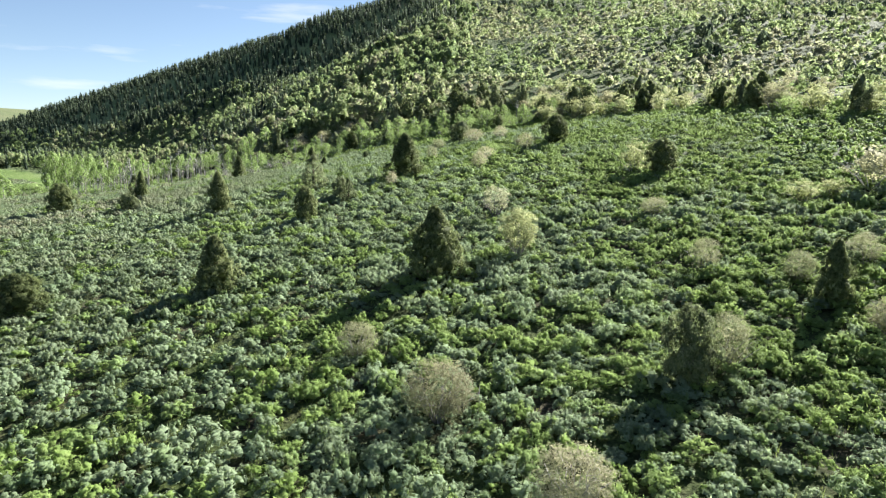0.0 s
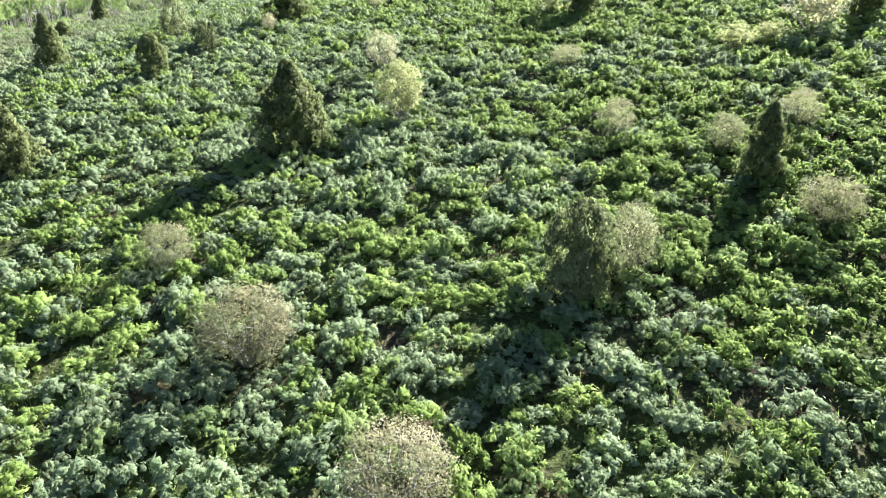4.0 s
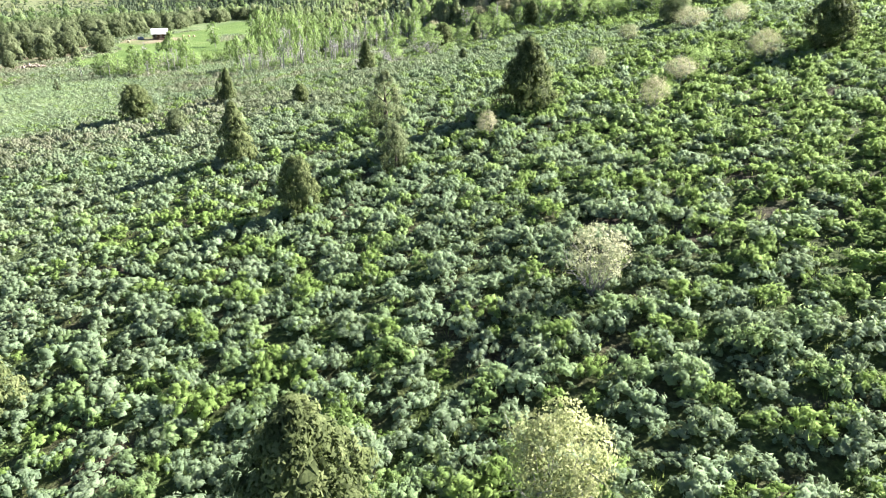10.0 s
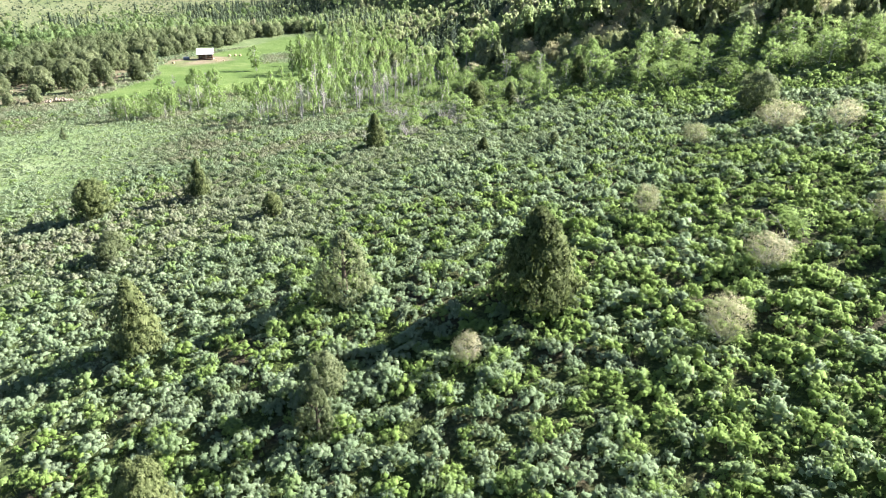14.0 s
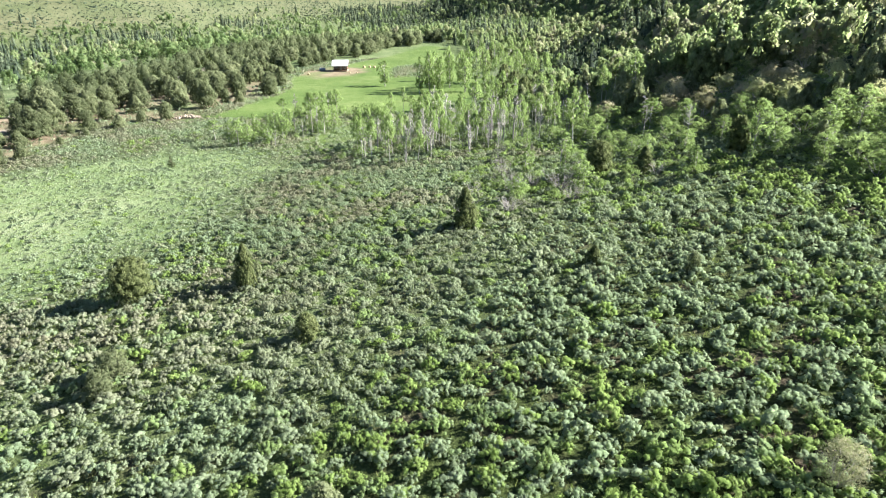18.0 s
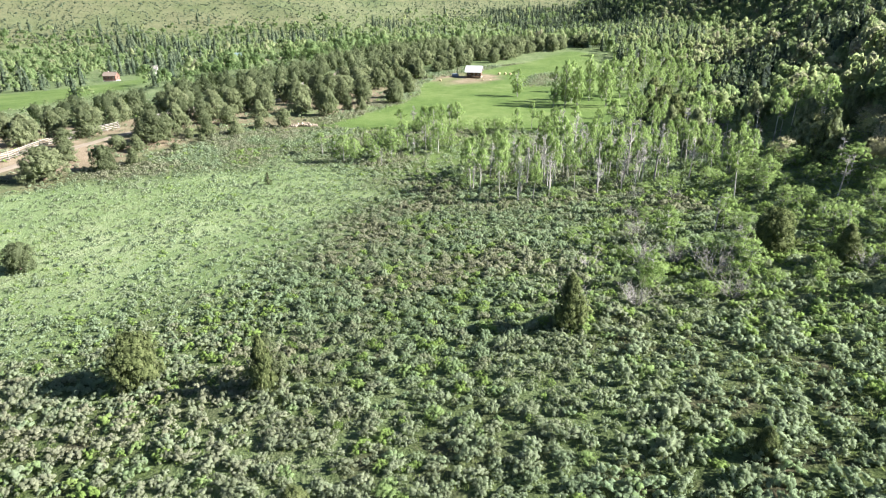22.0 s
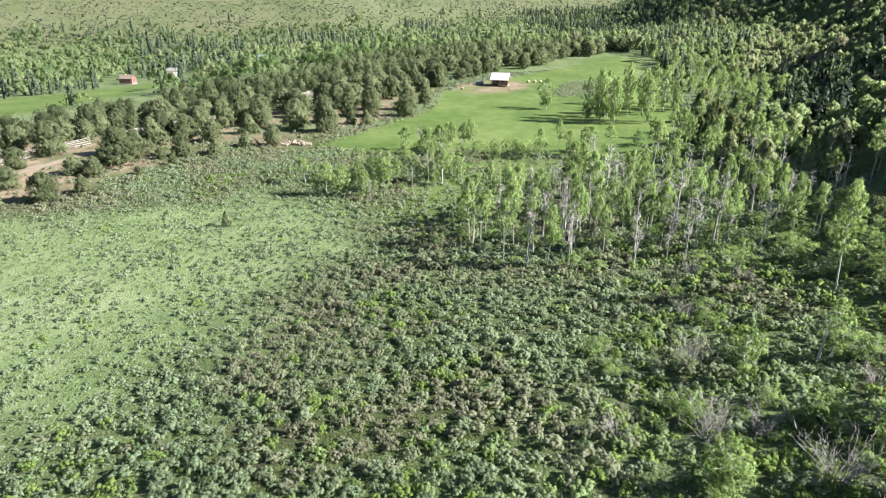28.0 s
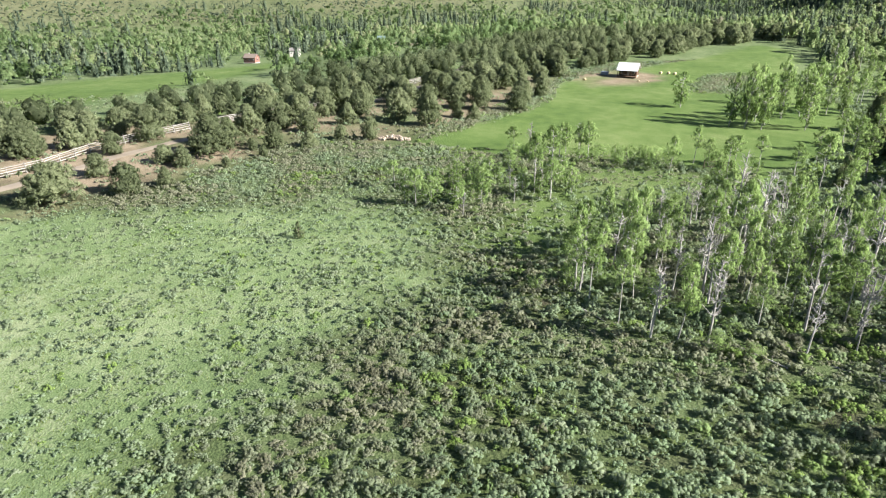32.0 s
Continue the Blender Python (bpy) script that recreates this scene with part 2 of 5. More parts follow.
def ground_material():
    m, n, l, p, out = shader("ground")

    def att(k):
        a = n.new("ShaderNodeAttribute")
        a.attribute_name = k
        return a.outputs["Fac"]
    fine, mid, wide = noise_of(n, l, 5.5, 9.0), noise_of(n, l, 0.35, 5.0), noise_of(n, l, 0.045, 4.0)
    litter = ramp(n, l, fine, ((0.3, (0.02, 0.016, 0.011)), (0.55, (0.055, 0.043, 0.03)), (0.75, (0.14, 0.11, 0.08))))
    green = ramp(n, l, fine, ((0.3, (0.018, 0.027, 0.009)), (0.55, (0.047, 0.065, 0.02)), (0.75, (0.11, 0.135, 0.05))))
    base = mixed(n, l, ramp(n, l, mid, ((0.30, (0, 0, 0)), (0.52, (1, 1, 1)))), litter, green)
    pale = ramp(n, l, math_node(n, l, "ADD", math_node(n, l, "MULTIPLY", fine, 0.4), math_node(n, l, "ADD", math_node(n, l, "MULTIPLY", mid, 0.3), math_node(n, l, "MULTIPLY", wide, 0.3))),
                ((0.36, (0.075, 0.115, 0.045)), (0.5, (0.145, 0.198, 0.085)), (0.62, (0.235, 0.27, 0.15))))
    c = mixed(n, l, att("pale"), base, pale)
    lawn = ramp(n, l, math_node(n, l, "ADD", math_node(n, l, "MULTIPLY", fine, 0.3), math_node(n, l, "ADD", math_node(n, l, "MULTIPLY", mid, 0.3), math_node(n, l, "MULTIPLY", wide, 0.4))),
                ((0.36, (0.055, 0.095, 0.025)), (0.5, (0.095, 0.145, 0.04)), (0.64, (0.15, 0.19, 0.07))))
    c = mixed(n, l, att("meadow"), c, lawn)
    earth = ramp(n, l, math_node(n, l, "ADD", math_node(n, l, "MULTIPLY", fine, 0.6), math_node(n, l, "MULTIPLY", mid, 0.4)),
                 ((0.32, (0.13, 0.108, 0.068)), (0.5, (0.225, 0.178, 0.122)), (0.68, (0.33, 0.275, 0.195))))
    c = mixed(n, l, att("bare"), c, earth)
    l.new(c, p.inputs["Base Color"])
    p.inputs["Roughness"].default_value = 0.95
    p.inputs["Specular IOR Level"].default_value = 0.1
    b = n.new("ShaderNodeBump")
    b.inputs["Strength"].default_value, b.inputs["Distance"].default_value = 0.8, 0.15
    l.new(fine, b.inputs["Height"])
    l.new(b.outputs[0], p.inputs["Normal"])
    return m


GROUND = ground_material()

# ---- land ----


def sp(v, w):
    return w * np.logaddexp(0, np.asarray(v, float) / w)


def smax(a, b, w):
    return b + sp(a - b, w)


def smin(a, b, w):
    return b - sp(b - a, w)


def vnoise(x, y, size, seed=0):
    """Smooth value noise, 0 to 1, with features of that many metres."""
    x, y = np.asarray(x, float) / size, np.asarray(y, float) / size
    i, j = np.floor(x), np.floor(y)
    u, v = x - i, y - j
    u, v = u * u * (3 - 2 * u), v * v * (3 - 2 * v)

    def cell(a, b):
        h = np.sin(a * 127.1 + b * 311.7 + seed * 74.7) * 43758.5453
        return h - np.floor(h)
    return (cell(i, j) * (1 - u) + cell(i + 1, j) * u) * (1 - v) + (cell(i, j + 1) * (1 - u) + cell(i + 1, j + 1) * u) * v


def land(x, y):
    """The height of the ground: sagebrush slope, flat bench, west valley, spur and main ridge."""
    x, y = np.asarray(x, float), np.asarray(y, float)
    h = -1.3006 + 0.0962 * x + 0.1926 * y - 0.1652 * sp(y - 72.64 - 0.3458 * (x + 50), 15)
    h = smax(h, 2.2629 - 0.0238 * (x + 150), 3.0)
    edge = -187 - 0.95 * np.minimum(sp(y - 122, 12), 110)
    h = smin(h, 3.4 - 0.078 * sp(edge - x, 12) + 0.5 * sp(x + 165, 12) + 0.25 * np.minimum(sp(y - 170, 20), 8), 2.0)
    h = smax(h, -24 + 0.16 * (sp(-x - 640, 60) - sp(-x - 1150, 60)) + 0.02 * sp(y - 100, 80), 4.0)
    spur = 105 - 0.5 * sp(-30 - x, 15) + 0.06 * sp(x - 20, 30) - 0.335 * (np.sqrt((y - 420) ** 2 + 900) - 30)
    ridge = 193 + 0.225 * np.minimum(x, -60) - 0.50 * (np.sqrt((y - 660 + 0.2 * x) ** 2 + 1600) - 40)
    h = smax(smax(smax(h, spur, 3), ridge, 6), -70 + 0.022 * sp(y - 1200, 100), 10)
    h = h + 105 * np.exp(-((x + 2450) ** 2 + (y - 2650) ** 2) / 6.0e5)
    rough = np.clip((y - 130) / 200, 0, 1)
    return h + (vnoise(x, y, 7, 1) - 0.5) * 0.22 + rough * ((vnoise(x, y, 90, 2) - 0.5) * 9 + (vnoise(x, y, 35, 3) - 0.5) * 4) * np.clip((x + 330) / 150, 0.25, 1)


def inside(poly, x, y, soft=3.0):
    """About 1 inside the polygon, 0 outside, over a soft edge of that many metres."""
    x, y = np.asarray(x, float), np.asarray(y, float)
    dist, odd = np.full(x.shape, 1e9), np.zeros(x.shape, bool)
    for (ax, ay), (bx, by) in zip(poly, poly[1:] + poly[:1]):
        ex, ey = bx - ax, by - ay
        k = np.clip(((x - ax) * ex + (y - ay) * ey) / (ex * ex + ey * ey), 0, 1)
        dist = np.minimum(dist, np.hypot(x - ax - k * ex, y - ay - k * ey))
        odd ^= ((ay > y) != (by > y)) & (x < ax + ex * (y - ay) / (ey if ey else 1e-9))
    return np.clip(np.where(odd, dist, -dist) / soft + 0.5, 0, 1)


def line_distance(line, x, y):
    d = np.full(np.shape(x), 1e9)
    for (ax, ay), (bx, by) in zip(line, line[1:]):
        ex, ey = bx - ax, by - ay
        k = np.clip(((x - ax) * ex + (y - ay) * ey) / (ex * ex + ey * ey), 0, 1)
        d = np.minimum(d, np.hypot(x - ax - k * ex, y - ay - k * ey))
    return d


MEADOW = [(-149, 124), (-158, 136), (-168, 152), (-182, 166), (-202, 178), (-214, 192), (-222, 215), (-234, 250), (-252, 290), (-236, 292), (-198, 256), (-162, 235), (-133, 206), (-114, 170), (-128, 158), (-140, 136)]
FAR_MEADOW = [(-440, 120), (-375, 108), (-350, 84), (-318, 48), (-275, 18), (-245, -40), (-205, -40), (-198, 36), (-226, 60), (-270, 82), (-300, 98), (-400, 124)]
GLADE = [(-130, 148), (-114, 128), (-102, 119), (-95, 126), (-106, 148), (-116, 166)]
BENCH = [(-120, 40), (-131, 70), (-138, 86), (-149, 96), (-160, 108), (-153, 117), (-154, 124), (-164, 134), (-172, 146), (-186, 160), (-205, 174), (-216, 186), (-232, 178), (-222, 150), (-196, 112), (-184, 84), (-172, 40)]
CABIN_YARD = [(-198, 186), (-196, 202), (-205, 216), (-216, 214), (-222, 200), (-214, 188)]
PALE = [(-135, 40), (-129, 74), (-124, 94), (-124, 111), (-104, 117), (-92, 110), (-82, 99), (-76, 92), (-72, 84), (-70, 66), (-76, 30)]
SAGE_PATCH = [(-183, 207), (-177, 216), (-183, 229), (-199, 243), (-205, 239), (-203, 229), (-193, 215)]
HOUSE_YARD = [(-470, 150), (-420, 150), (-395, 176), (-400, 196), (-450, 190)]


def treeline(x):
    """How far north the open slope reaches before the woods begin."""
    return np.interp(x, (-400, -250, -200, -160, -131, -117, -100, -80, -66, -50, -38, -22, -6, 14, 28, 38, 46, 60, 90),
                     (330, 306, 272, 238, 208, 175, 152, 144, 141, 134, 126, 123, 121, 124, 116, 90, 76, 54, 24))


def steps(lo, hi, fine, far_lo, far_hi):
    mid = list(np.arange(lo, hi + 0.01, fine))
    for sign, edge, end in ((-1, lo, far_lo), (1, hi, far_hi)):
        s, v, more = fine, edge, []
        while (end - v) * sign > 0:
            s *= 1.09
            v += sign * s
            more.append(v)
        mid = (more[::-1] + mid) if sign < 0 else (mid + more)
    return np.array(mid)


def numpy_mesh(name, verts, faces, materials=(), attributes=(), smooth=False):
    """A mesh from arrays; faces is an (n, 3) or (n, 4) array; attributes: (name, domain, values)."""
    me = bpy.data.meshes.new(name)
    faces = np.asarray(faces, np.int32)
    k = faces.shape[1]
    me.vertices.add(len(verts))
    me.vertices.foreach_set("co", np.asarray(verts, np.float32).ravel())
    me.loops.add(faces.size)
    me.loops.foreach_set("vertex_index", faces.ravel())
    me.polygons.add(len(faces))
    me.polygons.foreach_set("loop_start", np.arange(0, faces.size, k, dtype=np.int32))
    me.polygons.foreach_set("use_smooth", np.broadcast_to(smooth, len(faces)).copy())
    for m in materials:
        me.materials.append(m)
    for key, domain, values in attributes:
        values = np.asarray(values, np.float32)
        if values.ndim == 2:
            me.attributes.new(key, "FLOAT_VECTOR", domain).data.foreach_set("vector", values.ravel())
        else:
            me.attributes.new(key, "FLOAT", domain).data.foreach_set("value", values)
    me.update(calc_edges=True)
    return me


gx, gy = steps(-235, 70, 1.2, -4400, 4400), steps(-5, 240, 1.2, -2500, 4600)
X, Y = np.meshgrid(gx, gy)
X, Y = X.ravel(), Y.ravel()
idx = np.arange(len(X)).reshape(len(gy), len(gx))
quads = np.stack((idx[:-1, :-1], idx[:-1, 1:], idx[1:, 1:], idx[1:, :-1]), -1).reshape(-1, 4)
wob = (vnoise(X, Y, 5, 8) - 0.5) * 5
in_meadow = np.maximum(inside(MEADOW, X + wob, Y, 3), inside(FAR_MEADOW, X + wob, Y + wob, 8))
in_meadow = np.maximum(in_meadow, 0.75 * inside(GLADE, X + wob, Y, 6))
in_meadow *= 1 - 0.85 * inside(SAGE_PATCH, X + wob, Y, 5)
yard = inside(CABIN_YARD, X + wob, Y, 5)
in_meadow *= 1 - 0.9 * yard * np.clip(vnoise(X, Y, 7, 4) * 1.6, 0.2, 1)
in_bare = np.maximum(inside(BENCH, X + wob, Y, 6) * np.clip(vnoise(X, Y, 9, 9) * 2.0 - 0.15, 0, 1) * np.where(Y > 108, 0.8, 1), yard * np.clip(vnoise(X, Y, 6, 4) * 2 - 0.1, 0, 1))
in_bare = np.maximum(in_bare, inside(HOUSE_YARD, X, Y, 10) * 0.7) * (1 - in_meadow * 0.8)
in_pale = np.maximum(inside(PALE, X + 1.6 * wob, Y + wob, 9), np.clip((-600 - X) / 120, 0, 0.42)) * (1 - in_bare)
in_pale = np.maximum(in_pale, np.clip((-150 - X) / 25, 0, 0.7) * (1 - in_bare) * np.clip((X + 900) / 300, 0.6, 1))
in_pale = np.maximum(in_pale, 0.42 * np.clip((-24 - X) / 14, 0, 1) * np.clip(vnoise(X, Y, 4, 5) * 1.6, 0.3, 1) * (Y < treeline(X) + 4) * (1 - in_bare))
in_pale = np.maximum(in_pale, np.interp(X, (-20, 30), (0.6, 0.3)) * np.clip((Y - treeline(X) + 6) / 15, 0, 1) * (1 - in_bare))
in_bare = np.maximum(in_bare, np.clip((-640 - X) / 80, 0, 1) * np.clip(vnoise(X, Y, 60, 6) * 0.3 + vnoise(X, Y, 17, 7) * 0.3 - 0.08, 0.08, 0.28))
ground = new("ground", numpy_mesh("ground", np.stack((X, Y, land(X, Y)), -1), quads, (GROUND,),
             (("meadow", "POINT", in_meadow), ("bare", "POINT", in_bare), ("pale", "POINT", in_pale)), True))
tagged(ground, "green valley floor and grassy slopes under the brush", "ground", kind="structure")


def on_land(x, y):
    return float(land(np.array([x]), np.array([y]))[0])


def strip(line, width, lift, step=0.8):
    """A band laid on the land along a line of plan points."""
    pts = []
    for (ax, ay), (bx, by) in zip(line, line[1:]):
        k = max(1, int(math.hypot(bx - ax, by - ay) / step))
        pts += [(ax + (bx - ax) * i / k, ay + (by - ay) * i / k) for i in range(k)]
    pts = np.array(pts + [line[-1]])
    for _ in range(6):
        pts[1:-1] = (pts[:-2] + 2 * pts[1:-1] + pts[2:]) / 4
    d = np.gradient(pts, axis=0)
    d /= np.linalg.norm(d, axis=1, keepdims=True)
    side = np.stack((-d[:, 1], d[:, 0]), -1)
    cols = []
    for f in np.linspace(-0.5, 0.5, 7):
        w = width * (1 + 0.25 * (vnoise(pts[:, 0], pts[:, 1], 4, 5) - 0.5))
        q = pts + side * (f * w)[:, None]
        z = land(q[:, 0], q[:, 1]) + lift * (1 - (2 * f) ** 4) - 0.03 * (abs(f) > 0.49)
        cols.append(np.column_stack((q, z)))
    v = np.stack(cols, 1).reshape(-1, 3)
    i = np.arange(len(v)).reshape(-1, 7)
    return v, np.stack((i[:-1, :-1], i[1:, :-1], i[1:, 1:], i[:-1, 1:]), -1).reshape(-1, 4)


ROAD_LINE = [(-128, 44), (-143, 62), (-148, 68), (-156, 75), (-164, 84), (-172, 95), (-178, 106), (-190, 122), (-206, 138), (-220, 152), (-250, 170)]
rv, rf = strip(ROAD_LINE, 2.8, 0.06)
tagged(new("road", numpy_mesh("road", rv, rf, (ROAD,), (), True)), "pale dirt road along the rail fence", "road", kind="structure")
rv, rf = strip([(-452, 190), (-436, 182), (-418, 190), (-395, 212), (-360, 225)], 5.0, 0.08, 2.0)
tagged(new("road", numpy_mesh("road", rv, rf, (ROAD,), (), True)), "pale gravel drive in front of the green-roofed house", "road", kind="structure")

# ---- plant shapes ----
rng = np.random.default_rng(7)


def unit(v):
    return v / (np.linalg.norm(v, axis=-1, keepdims=True) + 1e-9)


def leaves(points, outward, length, width, spread=0.75, rise=0.8):
    """One pointed leaf tuft (a triangle) at each point, facing roughly outward: the (n, 3, 3) corners and the facings."""
    n = len(points)
    nor = unit(outward + rng.normal(0, spread, (n, 3)))
    u = rng.normal(0, 1, (n, 3)) + np.array((0, 0, rise))
    u -= nor * (u * nor).sum(1, keepdims=True)
    u = unit(u)
    v = np.cross(nor, u)
    s = rng.uniform(0.65, 1.35, (n, 1))
    a = points + u * length * s
    b = points - u * length * 0.45 * s + v * width * s
    c = points - u * length * 0.45 * s - v * width * s
    return np.stack((a, b, c), 1), nor


def sphere_points(n):
    return unit(rng.normal(0, 1, (n, 3)))


def soup(tris, tone, spray):
    """Loose leaves as a shape: vertices, faces, tones, smooth, and at each vertex the way its spray faces."""
    n = len(tris)
    return tris.reshape(-1, 3), np.arange(3 * n).reshape(-1, 3), np.clip(tone, 0, 1), np.zeros(n, bool), np.repeat(unit(spray), 3, 0)


def clumps(centres, radii, per, length, width, spread=0.75, flat=0.85, under=0.1, rise=0.8, vary=0.13, mid=None):
    """Round sprays of leaves about the centres, each spray with its own tone."""
    centres, k = np.asarray(centres, float), len(centres)
    mid = np.mean(centres, axis=0) if mid is None else np.array(mid)
    d = sphere_points(k * per)
    d[:, 2] = np.where(rng.uniform(0, 1, k * per) < under, d[:, 2], np.abs(d[:, 2]))
    c = np.repeat(centres, per, 0)
    p = c + d * (np.repeat(radii, per) * rng.uniform(0.7, 1.08, k * per))[:, None] * np.array((1, 1, flat))
    out = unit(p - mid)
    tri, nor = leaves(p, d + 0.5 * out, length, width, spread, rise)
    tone = 0.5 + np.repeat(rng.normal(0, vary, k), per) + rng.normal(0, 0.045, k * per)
    return soup(tri, tone, 0.5 * d + 0.45 * out + 0.18 * nor + np.array((0, 0, 0.3)))


def joined(*shapes):
    parts, o = [], 0
    for v, f, t, m, w in shapes:
        parts.append((v, f + o, t, m, w))
        o += len(v)
    return tuple(np.concatenate(k) for k in zip(*parts))


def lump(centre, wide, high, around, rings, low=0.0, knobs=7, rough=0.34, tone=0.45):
    """A soft knobbly filler heart for a crown, its lower tone painting in the inner shade: a closed-topped dome (low=0)
    or nearly a whole ball (low=-1).
    """
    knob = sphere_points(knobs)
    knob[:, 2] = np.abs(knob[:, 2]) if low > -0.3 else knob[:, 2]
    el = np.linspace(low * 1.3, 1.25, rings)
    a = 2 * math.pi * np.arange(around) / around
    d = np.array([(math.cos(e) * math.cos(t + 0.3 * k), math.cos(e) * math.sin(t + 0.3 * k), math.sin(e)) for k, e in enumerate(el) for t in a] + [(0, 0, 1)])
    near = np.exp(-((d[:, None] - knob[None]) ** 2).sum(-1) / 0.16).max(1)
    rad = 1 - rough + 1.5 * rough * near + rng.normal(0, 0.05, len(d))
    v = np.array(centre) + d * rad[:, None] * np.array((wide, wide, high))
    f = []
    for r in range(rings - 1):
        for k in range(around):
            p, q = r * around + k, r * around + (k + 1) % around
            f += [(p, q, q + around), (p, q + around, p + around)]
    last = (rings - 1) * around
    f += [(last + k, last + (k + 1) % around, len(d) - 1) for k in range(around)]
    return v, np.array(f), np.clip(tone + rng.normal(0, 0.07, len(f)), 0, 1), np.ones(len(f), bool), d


def puffs(centres, radii, around, mid, flat=0.95, rough=0.16, tone=0.5, vary=0.10):
    """Soft uneven heads of massed fine foliage, one about each centre."""
    a = 2 * math.pi * np.arange(around) / around
    d = np.array([(math.cos(e) * math.cos(t + 0.6 * k), math.cos(e) * math.sin(t + 0.6 * k), math.sin(e)) for k, e in enumerate((-0.45, 0.55)) for t in a] + [(0, 0, 1)])
    f = []
    for k in range(around):
        p, q = k, (k + 1) % around
        f += [(p, q, q + around), (p, q + around, p + around), (p + around, q + around, 2 * around)]
    f = np.array(f)
    centres, radii, n = np.asarray(centres, float), np.asarray(radii, float), len(centres)
    v = centres[:, None] + d[None] * (radii[:, None] * (1 + rng.normal(0, rough, (n, len(d)))))[:, :, None] * np.array((1, 1, flat))
    faces = (f[None] + (np.arange(n) * len(d))[:, None, None]).reshape(-1, 3)
    tn = np.clip(tone + rng.normal(0, vary, (n, 1)) + rng.normal(0, 0.03, (n, len(f))), 0, 1).ravel()
    v = v.reshape(-1, 3)
    return v, faces, tn, np.ones(len(faces), bool), unit(0.6 * np.tile(d, (n, 1)) + 0.4 * unit(v - np.array(mid)) + np.array((0, 0, 0.35)))


def bush_shape(lobes, per, length, width, around):
    """A low bush one metre across: soft heads of fine foliage crowded into an uneven mound, with feathery upright shoots."""
    a = 2.4 * np.arange(lobes) + rng.normal(0, 0.5, lobes)
    r = np.sqrt((np.arange(lobes) + 0.3) / lobes) * 0.42 * rng.uniform(0.75, 1.15, lobes)
    lean = 0.07 * rng.normal(0, 1, 2)
    z = np.maximum(0.07, (0.46 * (1 - (r / 0.58) ** 2)) * rng.uniform(0.55, 1.2, lobes))
    c = np.stack((np.cos(a) * r + lean[0], np.sin(a) * r + lean[1], z), -1)
    rad = rng.uniform(0.085, 0.165, lobes) * (13 / lobes) ** 0.45
    shape = puffs(c, rad * 0.88, around, (0, 0, -0.1), 0.9, 0.25)
    if per:
        shape = joined(shape, clumps(c, rad * 1.1, per, length, width, 0.5, 1.25, 0.1, 2.4, 0.08, (0, 0, -0.1)))
    return shape


def many(name, shapes, x, y, size, tall, tone, sort, material, sink=0.05):
    """ONE object of many plants: each a turned and scaled copy of one of the shapes, standing on the land."""
    z = land(x, y) - sink * size
    pick, turn = rng.integers(0, len(shapes), len(x)), rng.uniform(0, 2 * math.pi, len(x))
    vs, fs, ts, ss, ms, ns, base = [], [], [], [], [], [], 0
    for k, (v, f, tn, sm, nor) in enumerate(shapes):
        m = np.where(pick == k)[0]
        if not len(m):
            continue
        c, s = np.cos(turn[m])[:, None], np.sin(turn[m])[:, None]
        sz, tl = size[m][:, None], tall[m][:, None]
        st = rng.uniform(0.78, 1.3, len(m))[:, None]
        px, py, pz = v[None, :, 0] * sz * st, v[None, :, 1] * sz / st, v[None, :, 2] * tl
        vs.append(np.stack((px * c - py * s + x[m][:, None], px * s + py * c + y[m][:, None], pz + z[m][:, None]), -1).reshape(-1, 3).astype(np.float32))
        nx, ny = nor[None, :, 0], nor[None, :, 1]
        ns.append(np.stack((nx * c - ny * s, nx * s + ny * c, np.broadcast_to(nor[None, :, 2], (len(m), len(nor)))), -1).reshape(-1, 3).astype(np.float32))
        fs.append((f[None] + (np.arange(len(m)) * len(v))[:, None, None] + base).reshape(-1, 3))
        base += len(m) * len(v)
        ts.append((tone[m][:, None] + tn[None, :] - 0.5).ravel())
        ss.append(np.repeat(sort[m], len(tn)))
        ms.append(np.tile(sm, len(m)))
    me = numpy_mesh(name, np.concatenate(vs), np.concatenate(fs), (material,), (("tone", "FACE", np.clip(np.concatenate(ts), 0, 1)), ("sort", "FACE", np.concatenate(ss)), ("spray", "POINT", np.concatenate(ns))), np.concatenate(ms))
    return new(name, me)


def scattered(lo_x, hi_x, lo_y, hi_y, gap, stray=0.42):
    """Jittered plan points, about one every gap metres."""
    xs, ys = np.arange(lo_x, hi_x, gap), np.arange(lo_y, hi_y, gap)
    x, y = np.meshgrid(xs, ys)
    x = x + (np.arange(len(ys)) % 2)[:, None] * gap / 2
    x, y = x.ravel(), y.ravel()
    return x + rng.uniform(-stray, stray, len(x)) * gap, y + rng.uniform(-stray, stray, len(y)) * gap


def tube(points, radii, sides=6):
    """A tapered tube through the points: vertices and quads."""
    pts = [Vector(p) for p in points]
    v, f = [], []
    for i, p in enumerate(pts):
        d = (pts[min(i + 1, len(pts) - 1)] - pts[max(i - 1, 0)]).normalized()
        a = d.cross(Vector((0.3, 0.9, 0.2))).normalized()
        b = d.cross(a)
        for k in range(sides):
            w = 2 * math.pi * k / sides
            v.append(p + (a * math.cos(w) + b * math.sin(w)) * radii[i])
        if i:
            for k in range(sides):
                o, q = (i - 1) * sides, i * sides
                f.append((o + k, o + (k + 1) % sides, q + (k + 1) % sides, q + k))
    return v, f


